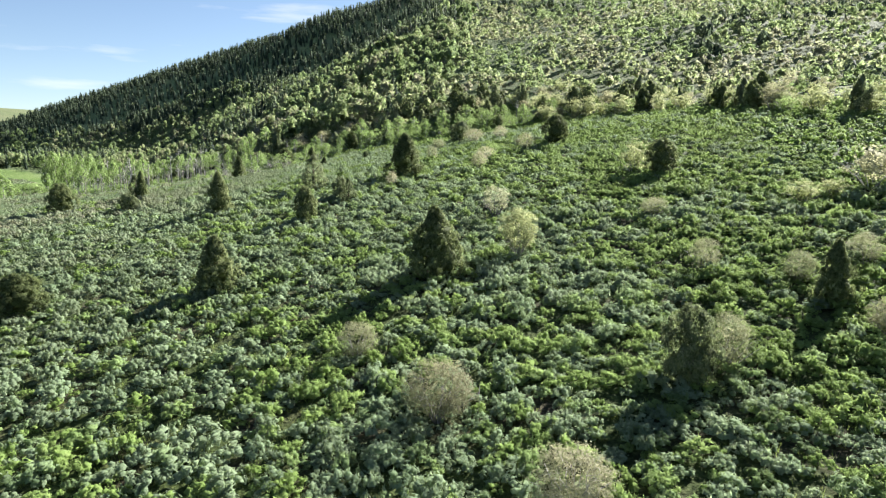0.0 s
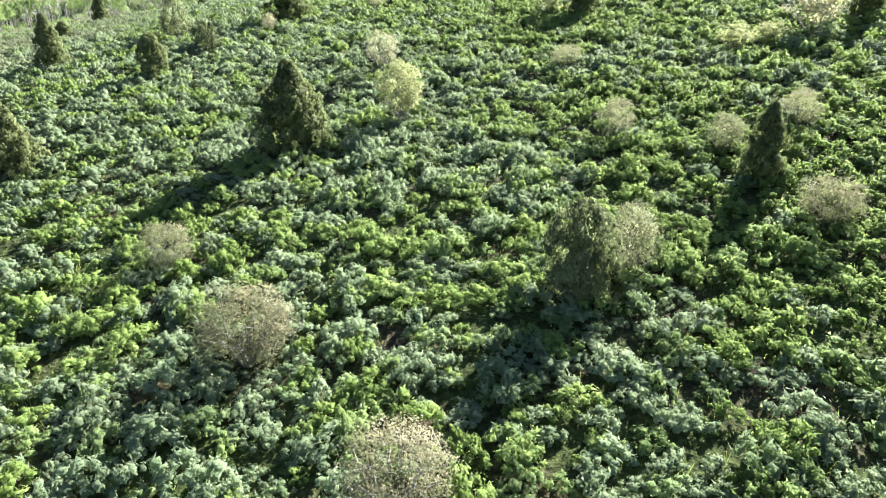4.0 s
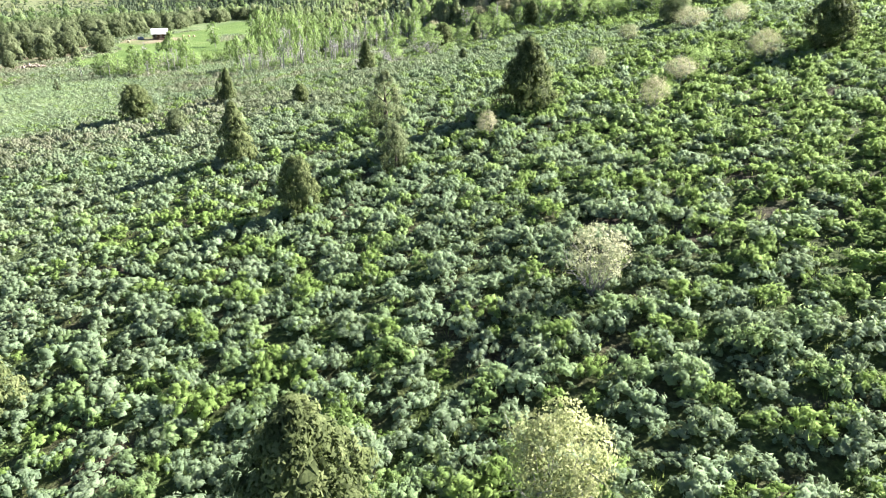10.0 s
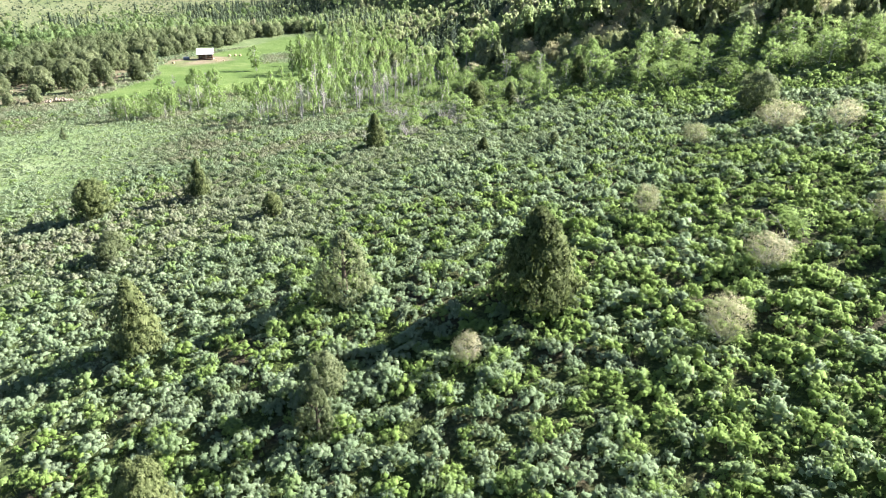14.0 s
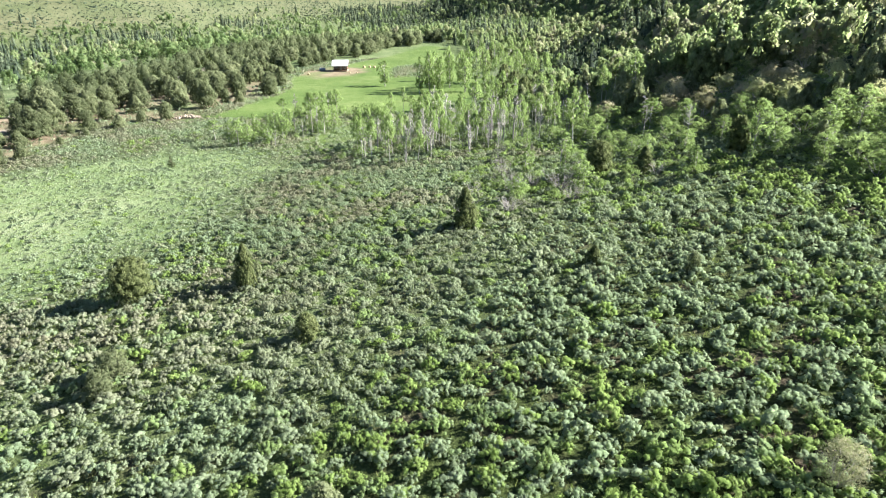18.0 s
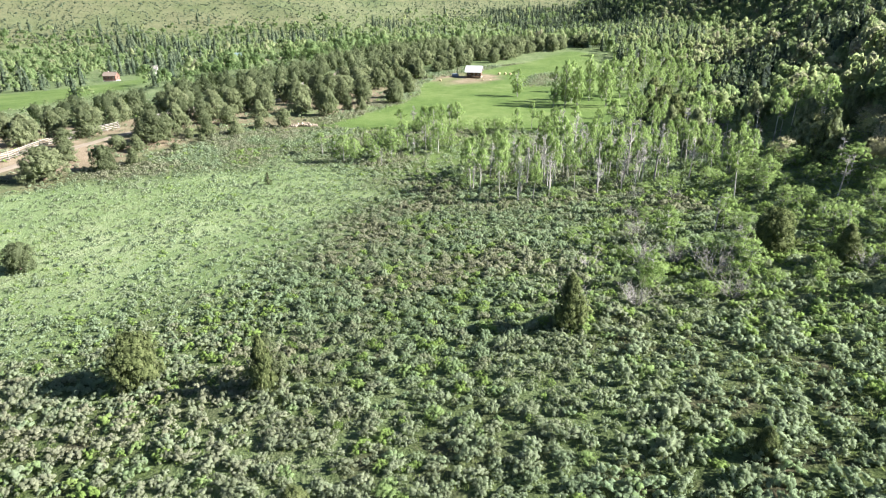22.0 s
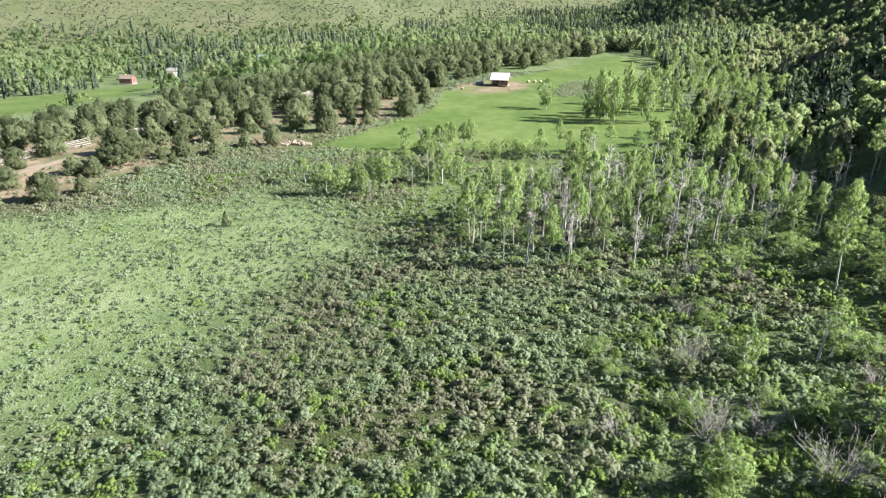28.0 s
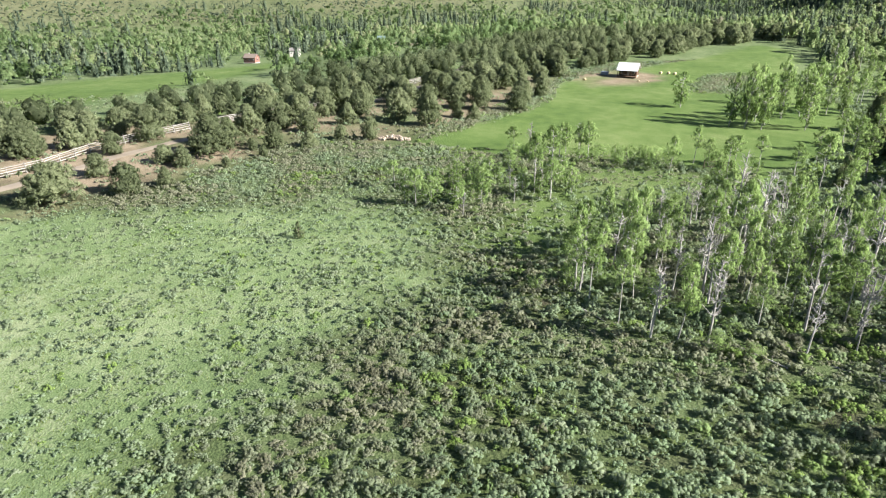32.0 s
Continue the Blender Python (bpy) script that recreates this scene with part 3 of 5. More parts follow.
def tubes_mesh(name, tubes, material):
    """Tubes grown together into one piece: each later one is rooted on the nearest point of those before."""
    v, f = [], []
    for tv, tf in tubes:
        o = len(v)
        new_v = [tuple(p) for p in tv]
        if o:
            near = int(np.argmin(((np.array(v) - np.array(new_v[0])) ** 2).sum(1)))
            f.append((near, o, o + 1))
        v += new_v
        f += [tuple(i + o for i in q) for q in tf]
    me = bpy.data.meshes.new(name)
    me.from_pydata(v, [], f)
    me.polygons.foreach_set("use_smooth", np.full(len(f), True))
    me.materials.append(material)
    return me


def leaf_mesh(name, shape, material):
    v, f, tone, smooth, nor = shape
    return numpy_mesh(name, v, f, (material,), (("tone", "FACE", tone), ("spray", "POINT", nor)), smooth)


def limb(start, way, length, thick, bend=0.15, n=4):
    """Points and radii of a crooked branch."""
    p, d = Vector(start), Vector(way).normalized()
    pts = [p.copy()]
    for _ in range(n):
        d = (d + Vector(rng.normal(0, bend, 3))).normalized()
        p = p + d * length / n
        pts.append(p.copy())
    return pts, [thick * (1 - 0.8 * i / n) for i in range(n + 1)]


PLANTS = {}


def plant(name, kind_key, parts, label, category):
    """Registers one plant of unit height as an Empty over its part meshes."""
    PLANTS.setdefault(kind_key, []).append((name, parts, label, category))


MADE = {}


def put(kind_key, x, y, height, width, label="", group="", which=None, turn=None, sink=0.06):
    """One plant on the land: height and width in metres."""
    shapes = PLANTS[kind_key]
    k = int(rng.integers(0, len(shapes))) if which is None else which % len(shapes)
    name, parts, text, category = shapes[k]
    m = pose(x, y, on_land(x, y) - sink, 0, 0, float(rng.uniform(0, 360)) if turn is None else turn) @ Matrix.Diagonal((width, width, height, 1))
    if (kind_key, k) not in MADE:
        top = new(name)
        top.empty_display_size = 0.2
        for pn, me in parts:
            ob = new(pn, me)
            ob.parent = top
        MADE[kind_key, k] = top
        top.matrix_basis = m
    else:
        first = MADE[kind_key, k]
        keep = first.scale.copy()
        first.scale = (1, 1, 1)
        top = copy_thing(first, m)
        first.scale = keep
    return tagged(top, label or text, category, group)


SPIRE = (0.38, 0.48, 0.46, 0.35, 0.19, 0.03)
BLUNT = (0.30, 0.40, 0.47, 0.46, 0.36, 0.12)
DOME = (0.38, 0.47, 0.50, 0.46, 0.34, 0.10)


def juniper_parts(material, clusters, per, seed, outline=SPIRE, gaps=0.0, heart=4, slim=1.0):
    """A juniper leafy to the ground: upswept sprays over the outline, with bays and bulges, about a heart toned darker
    as shade.
    """
    global rng
    rng = np.random.default_rng(seed)
    at = (0.0, 0.12, 0.3, 0.55, 0.8, 1.0)
    z = rng.uniform(0.03, 1.0, clusters) ** 0.85
    a = rng.uniform(0, 2 * math.pi, clusters)
    bulge = 1 + 0.2 * np.sin(3 * a + seed) * np.sin(7 * z + seed * 2) + 0.12 * np.sin(2 * a + 9 * z) + rng.normal(0, 0.09, clusters)
    r = np.interp(z, at, outline) * bulge * rng.uniform(0.5, 1.0, clusters) ** 0.45 * slim
    keep = vnoise(a * 2 + 5, z * 6, 1.0, seed) > gaps
    c = np.stack((np.cos(a) * r, np.sin(a) * r, z * 0.93), -1)[keep]
    size = 0.042 * math.sqrt(26 / per * 150 / clusters)
    shape = clumps(c, rng.uniform(0.045, 0.085, len(c)) * (200 / clusters) ** 0.4, per, size, size * 0.45, 0.5, 1.25, 0.3, 2.0, 0.12, (0, 0, 0.3))
    for k in range(heart):
        cz = 0.14 + 0.66 * (k + 0.5) / heart
        cr = np.interp(cz, at, outline) * slim
        b = 2.4 * k + seed
        # filler lumps below leaf tone: the crown's inner shade is in their colour
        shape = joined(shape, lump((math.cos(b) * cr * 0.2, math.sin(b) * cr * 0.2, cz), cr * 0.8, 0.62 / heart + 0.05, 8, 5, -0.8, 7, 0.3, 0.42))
    shape[0][:, 2] = np.maximum(shape[0][:, 2], 0.01)
    tubes = [tube([(0, 0, 0), (0.01, 0.01, 0.3), (0.0, 0.02, 0.7)], (0.05, 0.04, 0.012))]
    for k in range(5):
        tubes.append(tube(*limb((0, 0, 0.1 + 0.1 * k), (math.cos(2.4 * k), math.sin(2.4 * k), 0.7), 0.3, 0.016, 0.15, 3), 4))
    return [("trunk", tubes_mesh("trunk", tubes, BARK_BROWN)), ("crown", leaf_mesh("crown", shape, material))]


for s in range(4):
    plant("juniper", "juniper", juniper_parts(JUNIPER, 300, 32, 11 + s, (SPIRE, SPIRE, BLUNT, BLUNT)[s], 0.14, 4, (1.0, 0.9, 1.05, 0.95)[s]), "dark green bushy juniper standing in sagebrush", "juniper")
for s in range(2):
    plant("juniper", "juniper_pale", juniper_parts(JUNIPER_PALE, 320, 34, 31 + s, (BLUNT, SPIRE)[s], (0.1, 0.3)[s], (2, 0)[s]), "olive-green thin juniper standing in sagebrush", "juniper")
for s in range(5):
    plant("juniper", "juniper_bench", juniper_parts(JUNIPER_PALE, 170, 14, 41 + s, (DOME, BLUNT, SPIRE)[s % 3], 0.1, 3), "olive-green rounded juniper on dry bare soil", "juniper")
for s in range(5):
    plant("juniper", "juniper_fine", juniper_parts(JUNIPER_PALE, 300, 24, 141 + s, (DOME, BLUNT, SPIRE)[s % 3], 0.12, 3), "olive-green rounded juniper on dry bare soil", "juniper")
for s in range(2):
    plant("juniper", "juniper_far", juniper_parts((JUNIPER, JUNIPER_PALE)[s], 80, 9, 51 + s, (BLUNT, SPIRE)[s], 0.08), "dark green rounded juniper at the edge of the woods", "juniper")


def aspen_parts(seed, clusters, per, low=0.42, leaf=0.018):
    global rng
    rng = np.random.default_rng(seed)
    lean = rng.normal(0, 0.014, 2)
    stem = [(lean[0] * t * 4, lean[1] * t * 4 + 0.03 * math.sin(3 * t + seed), t) for t in np.linspace(0, 0.93, 7)]
    tubes = [tube(stem, np.linspace(0.022, 0.006, 7), 6)]
    centres = []
    for k in range(clusters):
        t = rng.uniform(low, 1.0)
        r = np.interp(t, (low, 0.6, 0.8, 1.0), (0.22, 0.42, 0.34, 0.10)) * rng.uniform(0.2, 1.1)
        b = rng.uniform(0, 2 * math.pi)
        root = np.array([np.interp(t - 0.08, np.linspace(0, 0.93, 7), [q[i] for q in stem]) for i in range(3)])
        c = root + np.array((math.cos(b) * r, math.sin(b) * r, 0.08))
        centres.append(c)
        if k % 3 == 0:
            tubes.append(tube([root, (root + c) / 2 + np.array((0, 0, -0.01)), c], (0.008, 0.006, 0.003), 4))
    parts = [("trunk", tubes_mesh("trunk", tubes, BARK_WHITE))]
    radii, mid = rng.uniform(0.05, 0.11, clusters), (0, 0, 0.5)
    shape = joined(puffs(centres, radii * 0.55, 4, mid, 0.75, 0.25), clumps(centres, radii, per, leaf, leaf * 0.7, 0.6, 0.75, 0.4, 0.3, 0.10, mid))
    return parts + [("crown", leaf_mesh("crown", shape, ASPEN))]


for s in range(4):
    plant("aspen", "aspen", aspen_parts(61 + s, 60, 24, (0.50, 0.60, 0.44, 0.55)[s], 0.022), "slender aspen with white bark and fresh green leaves", "aspen")
for s in range(3):
    plant("aspen", "aspen_full", aspen_parts(65 + s, 120, 18, 0.14, 0.021), "full-crowned leafy aspen with white bark", "aspen")
for s in range(2):
    plant("aspen", "aspen_young", aspen_parts(71 + s, 80, 18, 0.16, 0.025), "young leafy aspen growing among low brush", "aspen")


def snag_parts(seed, limbs=16):
    global rng
    rng = np.random.default_rng(seed)
    stem = [(0.06 * math.sin(2 * t + seed), 0.05 * t * (seed % 3 - 1), t) for t in np.linspace(0, 1, 7)]
    tubes = [tube(stem, np.linspace(0.030, 0.007, 7), 6)]
    for k in range(limbs):
        t = rng.uniform(0.38, 0.97)
        b = rng.uniform(0, 2 * math.pi)
        root = [np.interp(t, np.linspace(0, 1, 7), [q[i] for q in stem]) for i in range(3)]
        way = (math.cos(b), math.sin(b), rng.uniform(0.1, 0.9))
        pts, rad = limb(root, way, rng.uniform(0.25, 0.6) * (1.15 - t), 0.010, 0.25)
        tubes.append(tube(pts, rad, 4))
        for q in pts[1:-1]:
            tubes.append(tube(*limb(q, Vector(way) + Vector(rng.normal(0, 0.6, 3)), rng.uniform(0.07, 0.16), 0.006, 0.2, 2), 3))
    return [("trunk", tubes_mesh("trunk", tubes, BARK_DEAD))]


for s in range(3):
    plant("dead_aspen", "snag", snag_parts(81 + s, (16, 20, 12)[s]), "bare dead aspen with bleached grey branches", "dead tree")


def shrub_parts(material, seed, clusters, per, stems=7, low=0.28, leaf=(0.05, 0.036), radius=(0.10, 0.17), bark=None, body=0.0):
    global rng
    rng = np.random.default_rng(seed)
    tubes, centres = [], []
    for k in range(stems):
        b = 2 * math.pi * k / stems + rng.normal(0, 0.2)
        pts, rad = limb((0.05 * math.cos(b), 0.05 * math.sin(b), 0), (0.45 * math.cos(b), 0.45 * math.sin(b), 1.0), rng.uniform(0.5, 0.72), 0.011, 0.12, 4)
        tubes.append(tube(pts, rad, 4))
        for q in pts[2:]:
            tubes.append(tube(*limb(q, Vector((math.cos(b), math.sin(b), 0.8)) + Vector(rng.normal(0, 0.5, 3)), 0.2, 0.006, 0.2, 1), 3))
    for k in range(clusters):
        d = sphere_points(1)[0]
        rr = rng.uniform(0.35, 1.0) ** 0.5
        centres.append((d[0] * 0.42 * rr, d[1] * 0.42 * rr, low + (1 - low) * (0.5 + 0.48 * d[2] * rr)))
    radii = rng.uniform(*radius, clusters)
    shape = clumps(centres, radii, per, *leaf, 0.7, 0.85, 0.3, 0.8, 0.12)
    if body:
        # filler body, toned a little darker than the leaves to suggest inner shade
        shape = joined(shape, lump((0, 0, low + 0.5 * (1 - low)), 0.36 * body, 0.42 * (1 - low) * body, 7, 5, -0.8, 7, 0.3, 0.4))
    return [("trunk", tubes_mesh("trunk", tubes, bark or TWIG)), ("crown", leaf_mesh("crown", shape, material))]


for s in range(2):
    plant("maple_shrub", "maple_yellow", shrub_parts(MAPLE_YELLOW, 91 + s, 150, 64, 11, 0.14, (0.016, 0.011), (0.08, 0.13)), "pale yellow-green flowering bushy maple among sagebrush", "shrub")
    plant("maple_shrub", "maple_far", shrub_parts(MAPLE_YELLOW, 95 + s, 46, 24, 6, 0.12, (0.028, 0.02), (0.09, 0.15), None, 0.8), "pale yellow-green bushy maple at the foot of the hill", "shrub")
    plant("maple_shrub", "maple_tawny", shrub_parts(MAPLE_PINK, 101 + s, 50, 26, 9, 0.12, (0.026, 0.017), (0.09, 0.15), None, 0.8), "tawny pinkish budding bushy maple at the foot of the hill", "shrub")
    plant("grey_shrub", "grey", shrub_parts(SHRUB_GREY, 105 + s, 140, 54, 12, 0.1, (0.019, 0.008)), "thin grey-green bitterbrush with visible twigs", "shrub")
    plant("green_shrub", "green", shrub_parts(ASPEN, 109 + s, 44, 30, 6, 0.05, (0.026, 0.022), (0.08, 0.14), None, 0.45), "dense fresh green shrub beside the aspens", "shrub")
plant("maple_shrub", "maple_twiggy", shrub_parts(MAPLE_GREY, 121, 120, 46, 22, 0.16, (0.016, 0.009), (0.08, 0.13)), "greyish budding maple with pale yellow-green tips among sagebrush", "shrub")
for s in range(2):
    plant("blossom_shrub", "blossom", shrub_parts(MAPLE_PINK, 117 + s, 130, 50, 14, 0.12, (0.016, 0.008)), "pale pinkish budding shrub with grey twigs among sagebrush", "shrub")
plant("brown_shrub", "brown", shrub_parts(SHRUB_BROWN, 113, 170, 64, 16, 0.08, (0.017, 0.007)), "brownish half-leafless bitterbrush with pale dead twigs", "shrub")


def twig_parts(seed):
    global rng
    rng = np.random.default_rng(seed)
    tubes = []
    for k in range(34):
        b = rng.uniform(0, 2 * math.pi)
        way = Vector((math.cos(b) * 0.6, math.sin(b) * 0.6, 1))
        pts, rad = limb((0.08 * math.cos(b), 0.08 * math.sin(b), 0), way, rng.uniform(0.6, 1.0), 0.008, 0.18, 4)
        tubes.append(tube(pts, rad, 4))
        for q in pts[1:]:
            for _ in range(2):
                tubes.append(tube(*limb(q, way + Vector(rng.normal(0, 0.6, 3)), rng.uniform(0.15, 0.3), 0.004, 0.2, 2), 3))
    return [("trunk", tubes_mesh("trunk", tubes, TWIG))]


for s in range(2):
    plant("bare_shrub", "bare", twig_parts(121 + s), "leafless grey shrub with a haze of fine twigs", "shrub")
rng = np.random.default_rng(2024)

# ---- plants of the open slope, one by one ----
put("juniper", -19.5, 38.2, 4.0, 3.4, which=1)
put("juniper", -31.9, 35.8, 2.9, 3.3, which=3)
put("juniper", -4.5, 38.3, 4.8, 4.1, "large dark green juniper casting a long shadow on sagebrush", which=0)
put("juniper_pale", 7.5, 23.6, 3.5, 2.5, "olive-green upright juniper beside a pale shrub", which=0)
put("grey", 9.4, 24.8, 2.4, 2.0, "tall pale olive shrub beside an upright juniper")
put("brown", -2.8, 21.7, 2.6, 3.2)
put("brown", 1.9, 16.3, 2.3, 2.8)
put("grey", -7.4, 27.5, 1.8, 2.3)
put("juniper", 16.5, 30.4, 3.5, 2.3, which=1)
put("brown", 17.3, 26.8, 2.0, 2.4)
put("grey", 16.1, 33.3, 1.8, 1.9)
put("grey", 12.0, 36.2, 1.9, 2.0)
put("grey", 20.6, 35.3, 1.8, 2.0)
put("grey", 11.7, 47.6, 1.6, 2.2)
put("maple_yellow", 1.0, 41.2, 3.4, 3.1, "rounded pale yellow-green flowering shrub beside a dark juniper", which=0)
put("maple_twiggy", -0.6, 51.0, 2.9, 2.7)
put("juniper", 15.6, 61.1, 3.6, 2.9, which=2)
put("maple_far", 13.2, 62.3, 3.4, 3.6)
put("juniper", 7.7, 87.5, 4.2, 3.6, "rounded dark green juniper on the open slope", which=2)
put("maple_far", 22.8, 47.8, 1.9, 2.8)
put("maple_far", 25.2, 48.4, 1.7, 2.4)
put("maple_tawny", 28.9, 50.0, 3.7, 4.6)
put("juniper", 34.1, 52.5, 4.3, 2.6, which=1)
put("maple_far", 34.4, 47.7, 3.7, 4.6)
put("juniper", 26.1, 34.3, 3.7, 2.5, which=3)
put("maple_far", 20.4, 25.7, 1.5, 1.9)
put("juniper", -30.4, 62.8, 4.6, 3.2, which=1)
put("juniper", -18.6, 55.6, 3.5, 2.3, which=3)
put("juniper", -44.6, 101.8, 4.0, 2.8, "dark upright juniper near leafless brush", which=1)
put("juniper", -11.6, 73.6, 5.4, 4.6, "large dark green juniper casting a long shadow on sagebrush", which=0)
put("juniper_pale", -22.3, 71.0, 4.3, 3.5, "thin greyish juniper with see-through crown", which=1)
put("juniper_pale", -17.2, 63.6, 2.5, 2.0)
put("juniper_pale", -15.9, 61.8, 2.6, 1.8)
put("juniper", -58.2, 75.9, 4.0, 3.5, which=2)
put("juniper_pale", -52.2, 83.3, 3.6, 2.6)
put("juniper", -50.9, 82.6, 4.1, 2.0, which=1)
put("juniper_pale", -45.6, 70.5, 2.2, 2.2)
put("juniper", -38.6, 80.5, 2.0, 1.7, which=3)
put("juniper", -28.7, 98.6, 1.6, 1.3)
put("juniper_pale", -22.1, 100.0, 1.6, 1.0)
put("juniper_pale", -92.7, 68.0, 3.4, 3.4)
put("juniper_pale", -44.2, 69.2, 2.0, 1.7)
put("blossom", -12.4, 67.9, 1.8, 1.5, "small pale flowering shrub beside a large juniper")
put("grey", -10.1, 100.5, 1.9, 2.4)
put("grey", -9.6, 85.2, 2.0, 1.9)
put("blossom", -2.7, 73.2, 2.2, 2.2)
put("blossom", -2.0, 80.1, 1.8, 2.6)
put("green", -1.3, 83.6, 2.0, 2.8)
put("blossom", 3.3, 85.8, 2.3, 3.0)
put("blossom", -4.5, 104.5, 2.6, 4.0)
put("blossom", -0.1, 104.5, 2.3, 2.8)
put("juniper_pale", -7.1, 111.1, 3.8, 3.8)
put("aspen_young", -51.5, 119.4, 3.7, 2.8)
put("snag", -50.3, 124.7, 3.6, 3.0)
put("aspen_young", -50.0, 125.5, 4.0, 2.8)
put("aspen_young", -45.8, 111.1, 2.8, 2.4)
put("aspen_young", -41.5, 116.5, 3.0, 2.6)
put("bare", -54.5, 118.9, 2.3, 2.4)
put("green", -46.0, 111.2, 2.2, 2.9)
put("green", -46.0, 118.6, 2.2, 3.7)
put("green", -48.4, 126.6, 1.7, 3.6)
put("aspen_young", -43.5, 118.7, 3.0, 2.6)
put("bare", -48.9, 113.8, 2.4, 2.6)
put("bare", -43.5, 115.4, 2.5, 2.6)
put("bare", -47.6, 116.0, 1.7, 2.0)
put("bare", -44.0, 107.5, 1.7, 2.2)
put("bare", -40.0, 112.5, 2.0, 2.2)
put("bare", -46.5, 103.9, 1.6, 2.2)
put("juniper", -43.3, 122.0, 3.9, 3.2, "dark juniper among leafy saplings and brush", which=2)
put("juniper", -38.0, 122.5, 3.0, 2.4, which=1)
put("juniper_pale", -111.8, 100.5, 2.2, 1.2)

# ---- bench of junipers behind the rail fence ----
BENCH_TREES = "junipers on the dry bench"
for x, y, h, w in ((-134.3, 70.4, 5.8, 7.1), (-135.3, 79.3, 4.6, 4.2), (-145.1, 73.9, 3.6, 3.7), (-137.4, 84.0, 3.1, 2.6), (-149.4, 82.7, 3.1, 3.4),
                   (-146.9, 85.7, 3.5, 3.6), (-157.4, 74.0, 4.0, 3.9), (-152.8, 89.6, 6.9, 7.2), (-156.0, 92.5, 5.6, 5.6), (-145.0, 92.2, 1.6, 1.6), (-153.7, 96.4, 2.3, 1.8)):
    put("juniper_fine", x, y, h, w, group=BENCH_TREES)
for x, y, h, w in ((-154.1, 100.0, 4.7, 3.5), (-148.9, 98.0, 2.0, 1.5), (-168.0, 102.2, 5.6, 4.6), (-180.3, 62.8, 4.9, 6.0), (-159.5, 60.7, 5.4, 5.6), (-166.4, 78.7, 6.6, 6.0),
                   (-154.7, 116.9, 4.4, 3.2), (-180.5, 115.5, 8.6, 5.4), (-168.2, 125.4, 6.8, 5.6), (-161.8, 130.2, 6.9, 5.0), (-168.1, 138.1, 4.0, 2.5), (-165.5, 140.8, 3.8, 2.8)):
    put("juniper_fine", x, y, h, w, group=BENCH_TREES)
for x, y, h, w in ((-184.3, 149.4, 6.2, 5.2), (-171.7, 153.2, 5.5, 4.9), (-186.5, 165.9, 6.2, 4.3), (-156.2, 111.9, 2.9, 2.5), (-152.4, 105.8, 3.1, 3.3), (-176, 146, 6.4, 5), (-173, 133, 6.6, 5.2), (-178, 141, 6, 5), (-180, 158, 6, 4.6)):
    put("juniper_fine", x, y, h, w, group=BENCH_TREES)
for x, y, h, w in ((-160.5, 89.5, 5.4, 5.2), (-165, 96, 6, 5.6), (-170.5, 98.5, 5.6, 5), (-173, 106, 6.2, 5.4), (-164, 107, 4.4, 4), (-178, 111.5, 6.4, 5.6), (-184, 121, 6.2, 5.2), (-176, 119, 5.8, 5),
                   (-168, 115, 4.6, 4.2), (-188, 131, 6.4, 5.4), (-181, 131, 5.6, 5), (-196, 141, 6.4, 5.2), (-190, 142, 6.2, 5)):
    put("juniper_fine", x, y, h, w, group=BENCH_TREES)


def bench_edge(y):
    return np.interp(y, (-20, 40, 62, 84, 98, 124, 149, 166, 178, 190, 205, 215, 250, 330), (-150, -150, -160, -174, -180, -186, -190, -196, -205, -222, -228, -232, -246, -270))


jx, jy = scattered(-330, -150, -20, 330, 5.9)
depth = bench_edge(jy) - jx
keep = (depth > 0) & (depth < np.interp(jy, (40, 95, 125, 200), (36, 46, 75, 84))) & (inside(FAR_MEADOW, jx, jy, 4) < 0.2) & (line_distance(ROAD_LINE, jx, jy) > 3.4) & (inside(CABIN_YARD, jx, jy, 4) < 0.1) & (rng.uniform(0, 1, len(jx)) > np.where(jy < 150, 0.30, 0.15))
jx, jy, depth = jx[keep], jy[keep], depth[keep]
BENCH_REST = depth > 19
for x, y in zip(jx[~BENCH_REST], jy[~BENCH_REST]):
    h = float(rng.uniform(3.6, 5.4) if y < 95 else rng.uniform(4.0, 7.0))
    put("juniper_bench", x, y, h, h * float(rng.uniform(0.8, 1.15)), group=BENCH_TREES)

# ---- aspen groves ----
GROVE = [(-91, 119), (-79, 122), (-72, 128), (-66, 138), (-62, 150), (-74, 160), (-96, 160), (-108, 154), (-104, 140), (-96, 130)]
SMALL_GROVE = [(-128, 113), (-118, 115), (-112, 121), (-113, 134), (-121, 143), (-131, 134)]
ASPENS = "aspens of the groves"
for x, y, h in ((-77.6, 123.1, 5.8), (-75.2, 126.3, 5.2), (-73.6, 133.1, 6.4), (-89.0, 124.0, 5.0), (-111.8, 120.3, 3.3), (-70.0, 140.0, 7.5), (-82.0, 131.0, 7.2), (-92.0, 146.0, 8.0), (-100.0, 150.0, 8.0), (-76.0, 141.0, 7.8)):
    put("snag", x, y, h, h * 0.62, group="dead aspens of the groves")
for x, y, h, w in ((-87.6, 122.3, 6.1, 3.8), (-118.0, 115.8, 5.0, 3.8), (-115.7, 124.3, 5.0, 4.4), (-126.0, 115.0, 4.2, 3.8), (-115.3, 133.8, 5.6, 4.3), (-118.4, 132.8, 8.4, 3.6), (-87.0, 138.8, 8.4, 3.6), (-126.9, 139.5, 6.6, 5.0), (-55.7, 135.4, 8.0, 3.4), (-28.3, 125.3, 6.2, 3.6)):
    put("aspen", x, y, h, w, group=ASPENS)
